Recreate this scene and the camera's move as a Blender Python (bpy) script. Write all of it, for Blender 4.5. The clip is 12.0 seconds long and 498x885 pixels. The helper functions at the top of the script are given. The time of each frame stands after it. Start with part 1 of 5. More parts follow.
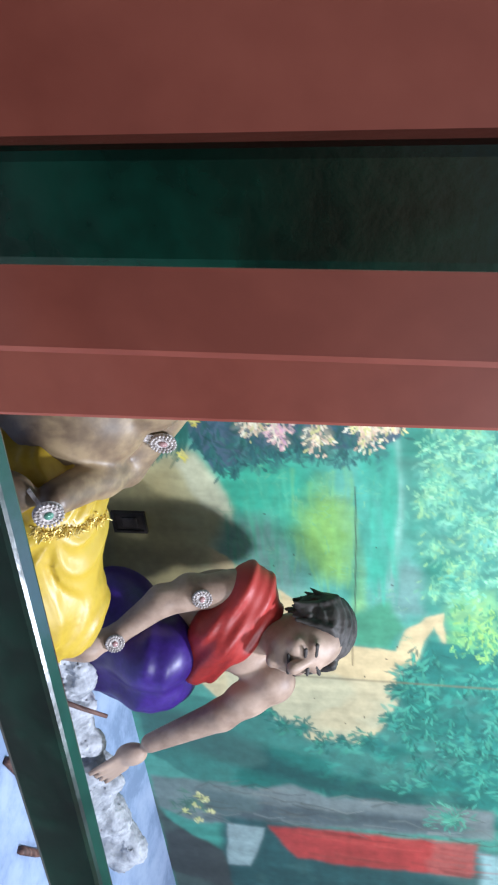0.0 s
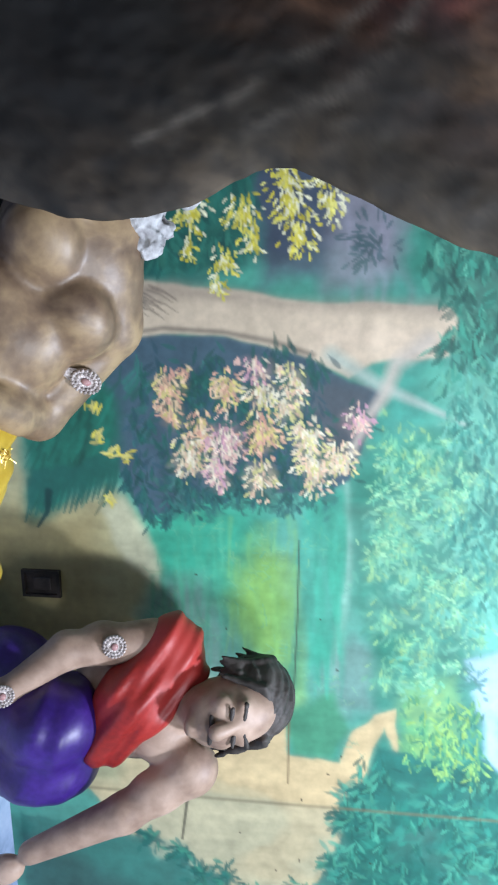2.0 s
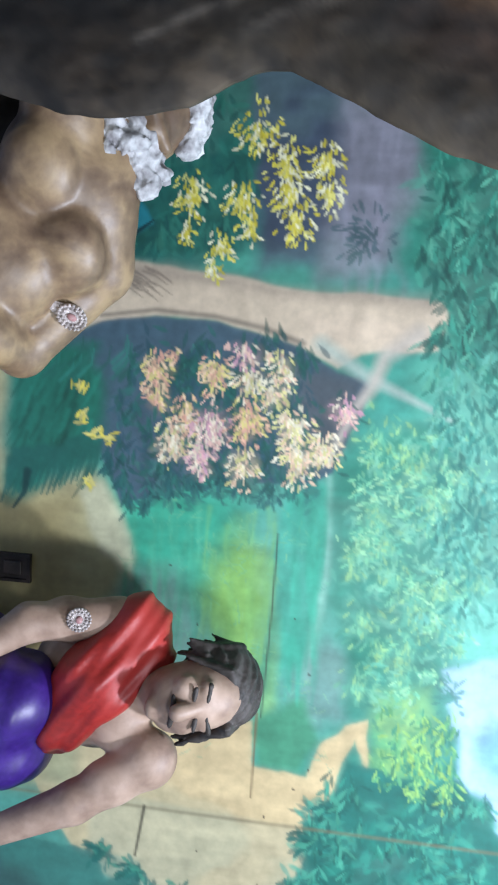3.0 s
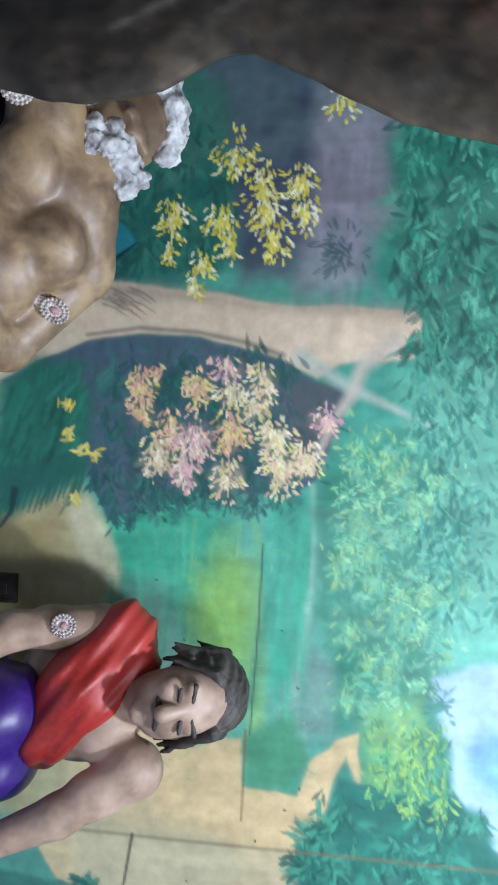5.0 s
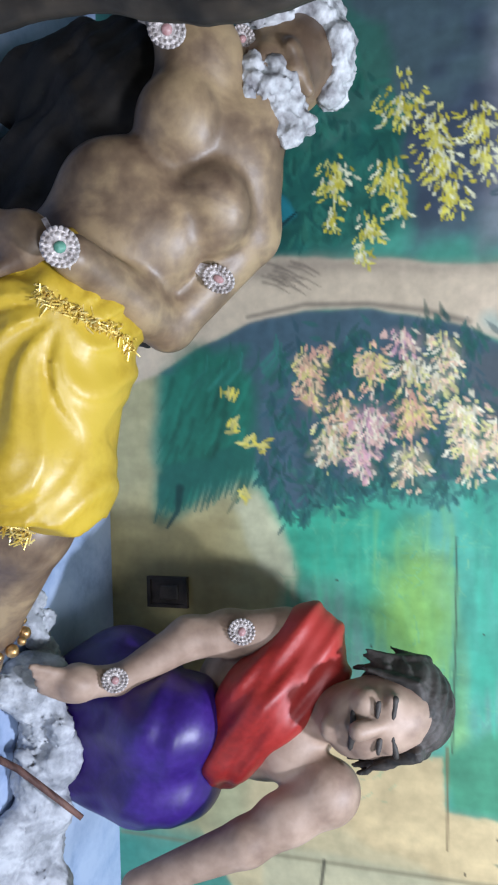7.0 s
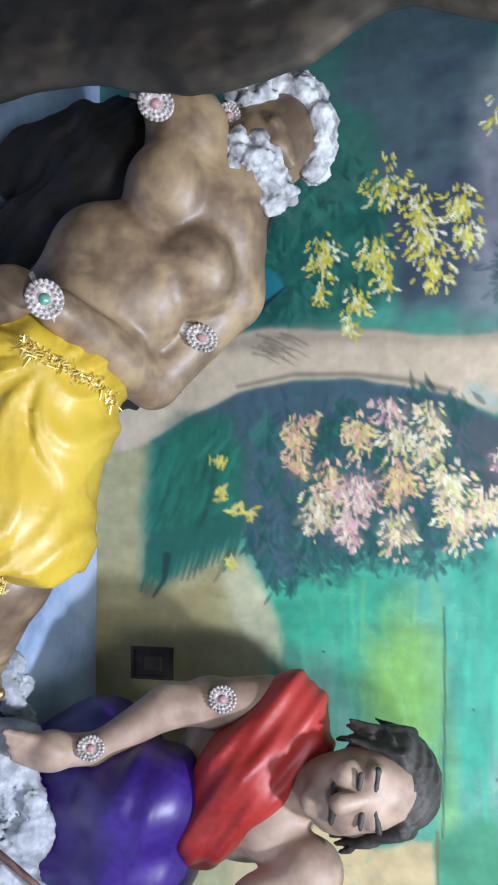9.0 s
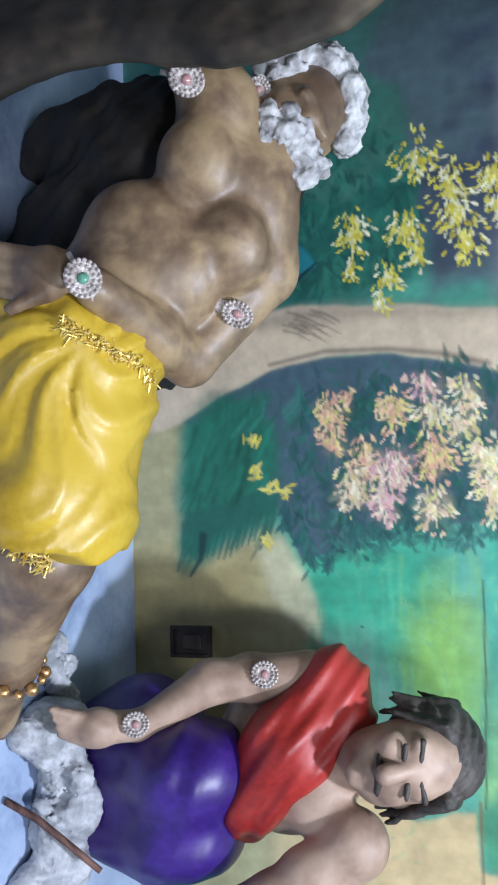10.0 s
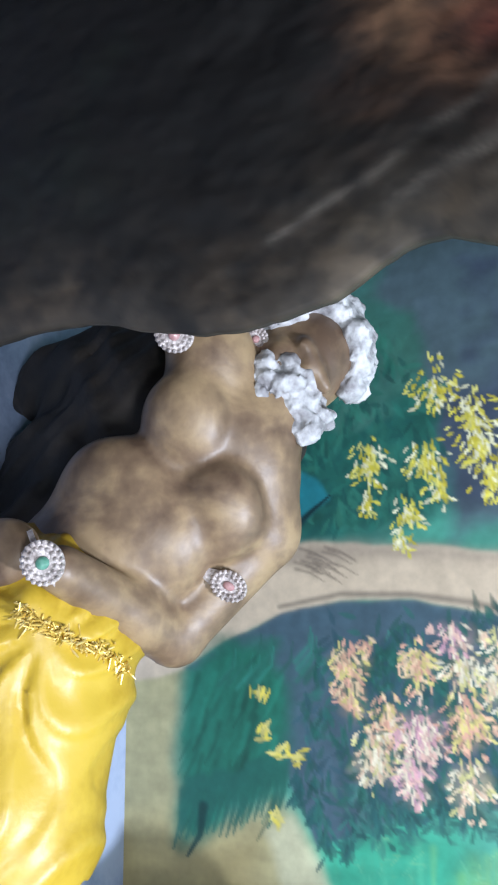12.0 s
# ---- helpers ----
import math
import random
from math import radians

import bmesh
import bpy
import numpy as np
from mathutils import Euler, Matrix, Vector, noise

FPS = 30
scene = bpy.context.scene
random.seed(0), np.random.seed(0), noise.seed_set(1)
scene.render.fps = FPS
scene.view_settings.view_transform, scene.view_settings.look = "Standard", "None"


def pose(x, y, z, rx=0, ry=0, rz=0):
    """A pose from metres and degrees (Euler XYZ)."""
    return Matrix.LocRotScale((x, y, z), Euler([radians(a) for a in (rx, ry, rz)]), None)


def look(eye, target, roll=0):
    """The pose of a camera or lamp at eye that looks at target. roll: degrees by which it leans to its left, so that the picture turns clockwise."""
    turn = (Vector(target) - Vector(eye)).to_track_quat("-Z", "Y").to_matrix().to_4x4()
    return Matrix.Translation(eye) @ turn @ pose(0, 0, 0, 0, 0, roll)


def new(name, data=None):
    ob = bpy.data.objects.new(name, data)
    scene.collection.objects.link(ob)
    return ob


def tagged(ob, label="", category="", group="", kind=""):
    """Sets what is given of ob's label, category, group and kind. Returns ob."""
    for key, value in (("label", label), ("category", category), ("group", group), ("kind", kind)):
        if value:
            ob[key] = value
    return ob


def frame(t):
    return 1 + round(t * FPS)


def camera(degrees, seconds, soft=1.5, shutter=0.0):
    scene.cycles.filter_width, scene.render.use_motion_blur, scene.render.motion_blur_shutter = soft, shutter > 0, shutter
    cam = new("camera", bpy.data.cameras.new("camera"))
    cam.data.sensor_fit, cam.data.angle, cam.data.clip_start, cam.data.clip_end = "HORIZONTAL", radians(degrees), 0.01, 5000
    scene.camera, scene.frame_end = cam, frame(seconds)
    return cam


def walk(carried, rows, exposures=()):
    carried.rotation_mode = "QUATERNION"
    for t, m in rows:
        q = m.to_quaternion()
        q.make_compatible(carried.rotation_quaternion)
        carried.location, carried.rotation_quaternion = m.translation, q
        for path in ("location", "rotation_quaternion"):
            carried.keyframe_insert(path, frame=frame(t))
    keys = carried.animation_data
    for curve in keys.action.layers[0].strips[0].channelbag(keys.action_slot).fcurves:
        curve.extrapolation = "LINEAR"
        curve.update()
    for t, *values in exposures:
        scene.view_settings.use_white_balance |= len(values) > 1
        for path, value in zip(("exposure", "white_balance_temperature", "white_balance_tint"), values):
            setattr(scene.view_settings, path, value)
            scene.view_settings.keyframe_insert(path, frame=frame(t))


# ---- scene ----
cam = camera(33.7, 12.0, soft=2.2)
PATH = [
    (0, (0.034, 0.468, 1.807), (1.031, 2.139, 1.345), 90.7),
    (0.5, (0.177, 0.52, 1.782), (1.109, 2.239, 1.362), 91.4),
    (1, (0.337, 0.504, 1.77), (0.974, 2.368, 1.42), 88.3),
    (1.5, (0.49, 0.434, 1.816), (0.897, 2.355, 1.434), 90.3),
    (2, (0.583, 0.437, 1.803), (1.015, 2.353, 1.451), 90.9),
    (2.5, (0.672, 0.441, 1.849), (1.055, 2.373, 1.505), 92.9),
    (3, (0.808, 0.424, 1.832), (1.033, 2.381, 1.483), 93.7),
    (4.8, (0.955, 0.394, 1.873), (0.992, 2.365, 1.535), 91.7),
    (5, (0.962, 0.389, 1.874), (0.991, 2.358, 1.525), 91.6),
    (5.5, (0.982, 0.398, 1.841), (1.055, 2.347, 1.398), 90.9),
    (6, (0.999, 0.418, 1.803), (1.093, 2.318, 1.186), 88.4),
    (6.5, (0.991, 0.472, 1.772), (0.976, 2.35, 1.084), 87.1),
    (7, (1.008, 0.546, 1.771), (1.021, 2.422, 1.078), 88.5),
    (7.2, (1.009, 0.564, 1.768), (1.022, 2.436, 1.064), 88.6),
    (8.8, (1.053, 0.549, 1.818), (0.737, 2.407, 1.15), 85.8),
    (9, (1.067, 0.555, 1.808), (0.851, 2.416, 1.11), 86.9),
    (9.5, (1.098, 0.553, 1.804), (1.031, 2.435, 1.13), 88.4),
    (10, (1.081, 0.545, 1.785), (0.9, 2.39, 1.034), 85.9),
    (10.5, (1.091, 0.562, 1.772), (0.834, 2.361, 0.936), 86.5),
    (11, (1.089, 0.563, 1.763), (0.602, 2.311, 0.923), 85),
    (11.5, (0.986, 0.639, 1.774), (0.448, 2.384, 0.958), 84.1),
    (12, (0.904, 0.692, 1.796), (0.327, 2.435, 1.003), 81.2),
]
walk(cam, [(t, look(eye, target, roll)) for t, eye, target, roll in PATH], [(0, 0.28), (0.5, 0.08), (1, -0.12), (2, 0.1), (3, 0.05), (5, -0.18), (5.5, -0.18), (7, 0.0), (9, 0.12), (9.5, 0.0), (11, 0.05), (12, 0.3)])


# ---- world, sun, lamps ----
world = bpy.data.worlds.new("world")
scene.world = world
world.use_nodes = True
sky = world.node_tree.nodes.new("ShaderNodeTexSky")
sky.sky_type, sky.sun_disc = "NISHITA", False
sky.sun_elevation, sky.sun_rotation = radians(50), radians(160)
world.node_tree.links.new(sky.outputs[0], world.node_tree.nodes["Background"].inputs[0])
world.node_tree.nodes["Background"].inputs[1].default_value = 0.05


def area_lamp(name, eye, target, size_x, size_y, watts, colour):
    d = bpy.data.lights.new(name, "AREA")
    d.shape, d.size, d.size_y, d.energy, d.color = "RECTANGLE", size_x, size_y, watts, colour
    ob = new(name, d)
    ob.matrix_world = look(eye, target)
    return ob


area_lamp("display_lamp", (1.98, 0.94, 3.42), (1.2, 2.0, 1.1), 0.13, 0.13, 86, (0.80, 0.88, 1.06))
# unseen fill added on the walkway side to brighten the red wall front
area_lamp("walkway_fill", (1.95, -0.45, 2.80), (0.9, 2.1, 1.3), 0.6, 0.14, 46, (0.81, 0.89, 1.0))


# ---- materials ----
def material(name, rough=0.6, metal=0.0):
    m = bpy.data.materials.new(name)
    m.use_nodes = True
    b = m.node_tree.nodes["Principled BSDF"]
    b.inputs["Roughness"].default_value, b.inputs["Metallic"].default_value = rough, metal
    return m, m.node_tree, b


def varied(name, colours, scale=6.0, fine=60.0, rough=0.6, bump=0.15, metal=0.0, stretch=(1, 1, 1), gloss_var=0.1, distort=0.4):
    """A surface of a few near colours mixed by two scales of noise, with fine relief."""
    m, t, b = material(name, rough, metal)
    N, L = t.nodes, t.links
    co = N.new("ShaderNodeTexCoord")
    mp = N.new("ShaderNodeMapping")
    mp.inputs["Scale"].default_value = stretch
    L.new(co.outputs["Object"], mp.inputs[0])
    n1, n2 = N.new("ShaderNodeTexNoise"), N.new("ShaderNodeTexNoise")
    n1.inputs["Scale"].default_value, n1.inputs["Detail"].default_value, n1.inputs["Distortion"].default_value = scale, 6, distort
    n2.inputs["Scale"].default_value, n2.inputs["Detail"].default_value = fine, 4
    for n in (n1, n2):
        L.new(mp.outputs[0], n.inputs["Vector"])
    mix = N.new("ShaderNodeMath")
    mix.operation = "MULTIPLY_ADD"
    mix.inputs[1].default_value = 0.25
    L.new(n2.outputs[0], mix.inputs[0])
    L.new(n1.outputs[0], mix.inputs[2])
    ramp = N.new("ShaderNodeValToRGB")
    el = ramp.color_ramp.elements
    while len(el) < len(colours):
        el.new(0.5)
    for i, c in enumerate(colours):
        el[i].position = 0.48 + 0.28 * i / max(1, len(colours) - 1)
        el[i].color = (*c, 1)
    L.new(mix.outputs[0], ramp.inputs[0])
    L.new(ramp.outputs[0], b.inputs["Base Color"])
    rr = N.new("ShaderNodeMapRange")
    rr.inputs["To Min"].default_value, rr.inputs["To Max"].default_value = max(0.03, rough - gloss_var), min(1, rough + gloss_var)
    L.new(n1.outputs[0], rr.inputs[0])
    L.new(rr.outputs[0], b.inputs["Roughness"])
    bp = N.new("ShaderNodeBump")
    bp.inputs["Strength"].default_value, bp.inputs["Distance"].default_value = bump, 0.01
    L.new(mix.outputs[0], bp.inputs["Height"])
    L.new(bp.outputs[0], b.inputs["Normal"])
    return m


def painted(name, rough=0.5):
    """Brushed paint whose colours lie in the mesh's own colour layer, with faint strokes and stains."""
    m, t, b = material(name, rough)
    N, L = t.nodes, t.links
    at = N.new("ShaderNodeVertexColor")
    at.layer_name = "paint"
    n = N.new("ShaderNodeTexNoise")
    n.inputs["Scale"].default_value, n.inputs["Detail"].default_value = 35, 5
    co = N.new("ShaderNodeTexCoord")
    L.new(co.outputs["Object"], n.inputs["Vector"])
    hsv = N.new("ShaderNodeHueSaturation")
    mr = N.new("ShaderNodeMapRange")
    mr.inputs["From Min"].default_value, mr.inputs["From Max"].default_value = 0.3, 0.7
    mr.inputs["To Min"].default_value, mr.inputs["To Max"].default_value = 0.88, 1.1
    L.new(n.outputs[0], mr.inputs[0])
    L.new(mr.outputs[0], hsv.inputs["Value"])
    L.new(at.outputs[0], hsv.inputs["Color"])
    L.new(hsv.outputs[0], b.inputs["Base Color"])
    bp = N.new("ShaderNodeBump")
    bp.inputs["Strength"].default_value, bp.inputs["Distance"].default_value = 0.08, 0.005
    L.new(n.outputs[0], bp.inputs["Height"])
    L.new(bp.outputs[0], b.inputs["Normal"])
    return m


M_RED = varied("red_wall_paint", [(0.25, 0.056, 0.038), (0.31, 0.074, 0.050), (0.36, 0.092, 0.062)], 3, 40, 0.45, 0.06)
M_GREEN = varied("green_gloss_paint", [(0.0006, 0.008, 0.006), (0.0012, 0.020, 0.013), (0.002, 0.04, 0.026)], 14, 120, 0.22, 0.08)
M_FLOOR = varied("pale_blue_floor_paint", [(0.20, 0.27, 0.41), (0.29, 0.37, 0.54), (0.36, 0.44, 0.60)], 7, 70, 0.5, 0.12)
M_PLASTER = varied("pale_plaster", [(0.45, 0.45, 0.42), (0.55, 0.55, 0.52)], 4, 60, 0.8, 0.1)
M_SKIN_OLD = varied("brown_painted_plaster", [(0.10, 0.062, 0.040), (0.185, 0.122, 0.074), (0.31, 0.215, 0.12)], 10, 45, 0.45, 0.25)
M_SKIN = varied("pale_painted_plaster", [(0.21, 0.135, 0.10), (0.31, 0.21, 0.155), (0.42, 0.295, 0.225)], 8, 50, 0.55, 0.18)
M_YELLOW = varied("yellow_satin", [(0.33, 0.205, 0.014), (0.42, 0.27, 0.020), (0.50, 0.335, 0.032)], 5, 90, 0.38, 0.14)
M_PURPLE = varied("purple_satin", [(0.016, 0.005, 0.085), (0.028, 0.009, 0.13), (0.05, 0.018, 0.20)], 5, 90, 0.4, 0.1)
M_REDCLOTH = varied("red_satin", [(0.19, 0.010, 0.009), (0.30, 0.018, 0.015), (0.38, 0.032, 0.026)], 5, 90, 0.48, 0.1)
M_HAIR_DARK = varied("black_painted_hair", [(0.012, 0.010, 0.009), (0.03, 0.024, 0.02), (0.06, 0.05, 0.045)], 20, 90, 0.65, 0.5)
M_HAIR_WHITE = varied("white_hair", [(0.24, 0.23, 0.24), (0.40, 0.40, 0.41), (0.56, 0.56, 0.57)], 30, 120, 0.7, 0.6)
M_COTTON = varied("white_cotton", [(0.23, 0.24, 0.26), (0.34, 0.35, 0.38), (0.48, 0.49, 0.52)], 25, 120, 0.85, 0.4)
M_MURAL = painted("mural_paint", 0.55)


# ---- mesh helpers ----
def mesh_object(name, bm, mat, parent=None, label="", smooth=False):
    me = bpy.data.meshes.new(name)
    bm.normal_update()
    bm.to_mesh(me)
    bm.free()
    for m in (mat if isinstance(mat, (list, tuple)) else [mat]):
        me.materials.append(m)
    if smooth:
        me.polygons.foreach_set("use_smooth", [True] * len(me.polygons))
    ob = new(name, me)
    if parent:
        ob.parent = parent
    if label:
        ob["label"] = label
    return ob


def part(name, bm, mat, parent, label="", smooth=False):
    return mesh_object(name, bm, mat, parent, label, smooth)


def box(x0, x1, y0, y1, z0, z1, bevel=0.0, bm=None):
    bm = bm or bmesh.new()
    made = bmesh.ops.create_cube(bm, size=1, matrix=Matrix.Translation(((x0 + x1) / 2, (y0 + y1) / 2, (z0 + z1) / 2)) @ Matrix.Diagonal((x1 - x0, y1 - y0, z1 - z0, 1)))
    if bevel:
        edges = list({e for v in made["verts"] for e in v.link_edges})
        bmesh.ops.bevel(bm, geom=edges, offset=bevel, segments=2, profile=0.5, affect="EDGES")
    return bm


def slab(name, x0, x1, y0, y1, z0, z1, mat, label="", category="", kind="structure", bevel=0.003):
    return tagged(mesh_object(name, box(x0, x1, y0, y1, z0, z1, bevel), mat), label, category, kind=kind)


# ---- signed-distance sculpting ----
def cone(a, b, r1, r2, mat=0, k=0.03, fold=None):
    return ("cone", np.array(a, float), np.array(b, float), r1, r2, mat, k, fold)


def egg(c, r, turn=(0, 0, 0), mat=0, k=0.03, fold=None):
    m = np.array(Euler([radians(v) for v in turn]).to_matrix())
    return ("egg", np.array(c, float), np.array(r, float), m, None, mat, k, fold)


def sculpt(prims, step, pad=0.03):
    """Surface nets over the smooth union of tapered limbs and eggs. Returns verts, quads, material of each quad."""
    lo = np.min([np.minimum(p[1], p[2] if p[0] == "cone" else p[1]) - (max(p[3], p[4]) if p[0] == "cone" else max(p[2])) for p in prims], axis=0) - pad
    hi = np.max([np.maximum(p[1], p[2] if p[0] == "cone" else p[1]) + (max(p[3], p[4]) if p[0] == "cone" else max(p[2])) for p in prims], axis=0) + pad
    n = np.ceil((hi - lo) / step).astype(int) + 1
    F = np.full(n, 0.2)
    G = np.full(n, 9.0)
    I = np.zeros(n, dtype=np.int8)
    for kind, a, b, c, d, mat, k, fold in prims:
        big = max(c, d) if kind == "cone" else max(b)
        p0 = (np.minimum(a, b) if kind == "cone" else a) - big - 0.09
        p1 = (np.maximum(a, b) if kind == "cone" else a) + big + 0.09
        i0 = np.clip(((p0 - lo) / step).astype(int), 0, n - 1)
        i1 = np.clip(((p1 - lo) / step).astype(int) + 2, 1, n)
        sl = tuple(slice(u, v) for u, v in zip(i0, i1))
        X = np.stack(np.meshgrid(*[lo[q] + step * np.arange(i0[q], i1[q]) for q in range(3)], indexing="ij"), -1)
        if kind == "cone":
            ab = b - a
            h = np.clip(((X - a) @ ab) / max(1e-9, ab @ ab), 0, 1)
            D = np.linalg.norm(X - a - h[..., None] * ab, axis=-1) - (c + (d - c) * h)
        else:
            Y = (X - a) @ c
            q = np.linalg.norm(Y / b, axis=-1)
            g = np.linalg.norm(Y / (b * b), axis=-1)
            D = q * (q - 1) / np.maximum(g, 1e-6)
        if fold is not None:
            D = D + fold(X)
        f = F[sl]
        h = np.clip(0.5 + 0.5 * (f - D) / k, 0, 1)
        F[sl] = f * (1 - h) + D * h - k * h * (1 - h)
        near = D < G[sl]
        G[sl] = np.where(near, D, G[sl])
        I[sl] = np.where(near, mat, I[sl])
    inside = F < 0
    cnt = np.zeros(n - 1)
    pos = np.zeros((*(n - 1), 3))
    corner = [np.array((x, y, z)) for x in (0, 1) for y in (0, 1) for z in (0, 1)]

    def sub(A, o):
        return A[o[0]:o[0] + n[0] - 1, o[1]:o[1] + n[1] - 1, o[2]:o[2] + n[2] - 1]
    for o in corner:
        for ax in range(3):
            if o[ax] == 0:
                e = o.copy()
                e[ax] = 1
                f0, f1 = sub(F, o), sub(F, e)
                cr = (f0 < 0) != (f1 < 0)
                tt = np.where(cr, f0 / np.where(cr, f0 - f1, 1), 0)
                for q in range(3):
                    pos[..., q] += cr * (o[q] + (tt if q == ax else 0))
                cnt += cr
    use = cnt > 0
    idx = np.full(n - 1, -1)
    idx[use] = np.arange(use.sum())
    cell = np.argwhere(use)
    verts = lo + step * (cell + pos[use] / cnt[use][:, None])
    quads, mats = [], []
    for ax in range(3):
        u, v = (ax + 1) % 3, (ax + 2) % 3
        s0 = [slice(1, -1)] * 3
        s0[ax] = slice(0, -1)
        s1 = list(s0)
        s1[ax] = slice(1, None)
        A, B = inside[tuple(s0)], inside[tuple(s1)]
        e = np.argwhere(A != B)
        off = np.array([1, 1, 1])
        off[ax] = 0
        e = e + off
        du, dv = np.eye(3, dtype=int)[u], np.eye(3, dtype=int)[v]
        c4 = [idx[tuple((e - s).T)] for s in (du + dv, dv, 0 * du, du)]
        q4 = np.stack(c4, 1)
        flip = ~inside[tuple(e.T)]
        q4[flip] = q4[flip][:, ::-1]
        ok = (q4 >= 0).all(1)
        quads.append(q4[ok])
        mats.append(I[tuple(e[ok].T)])
    return verts, np.concatenate(quads), np.concatenate(mats)


def statue(name, prims, step, mats, smooth_times=1, steps=None):
    """One mesh: a shell for each material, so that cloth and hair lie on the body with clean edges."""
    V, Q, MI, base = [], [], [], 0
    for k in range(len(mats)):
        own = [p for p in prims if p[5] == k]
        v, q, _ = sculpt(own, (steps or {}).get(k, step))
        for _ in range(smooth_times):
            acc, num = np.zeros_like(v), np.zeros(len(v))
            for i in range(4):
                for j in (i - 1, (i + 1) % 4):
                    np.add.at(acc, q[:, i], v[q[:, j]])
                    np.add.at(num, q[:, i], 1)
            v = 0.5 * v + 0.5 * acc / np.maximum(num, 1)[:, None]
        V.append(v)
        Q.append(q + base)
        MI += [k] * len(q)
        base += len(v)
    V, Q = np.concatenate(V), np.concatenate(Q)
    me = bpy.data.meshes.new(name)
    me.from_pydata(V.tolist(), [], Q.tolist())
    for m in mats:
        me.materials.append(m)
    me.polygons.foreach_set("material_index", MI)
    me.polygons.foreach_set("use_smooth", [True] * len(Q))
    me.update()
    return new(name, me)


# ---- painting by hand on a grid of points ----
RNG = np.random.RandomState(7)
TABLE = RNG.rand(256, 256)


def vnoise(x, z):
    x, z = np.asarray(x, float), np.asarray(z, float)
    xi, zi = np.floor(x).astype(int), np.floor(z).astype(int)
    u, w = x - xi, z - zi
    u, w = u * u * (3 - 2 * u), w * w * (3 - 2 * w)
    t = lambda p, q: TABLE[p % 256, q % 256]
    return (t(xi, zi) * (1 - u) + t(xi + 1, zi) * u) * (1 - w) + (t(xi, zi + 1) * (1 - u) + t(xi + 1, zi + 1) * u) * w


def fbm(x, z, n=4):
    r, a, tot = 0, 1.0, 0
    for i in range(n):
        r = r + a * vnoise(x * 2 ** i + 17.3 * i, z * 2 ** i + 9.1 * i)
        tot += a
        a *= 0.55
    return r / tot


def lin(r, g, b, gain=0.88):
    """Paint colour from its 0 to 255 look under even light."""
    return np.array([((c / 255 + 0.055) / 1.055) ** 2.4 if c > 10 else c / 3294.6 for c in (r, g, b)]) * gain


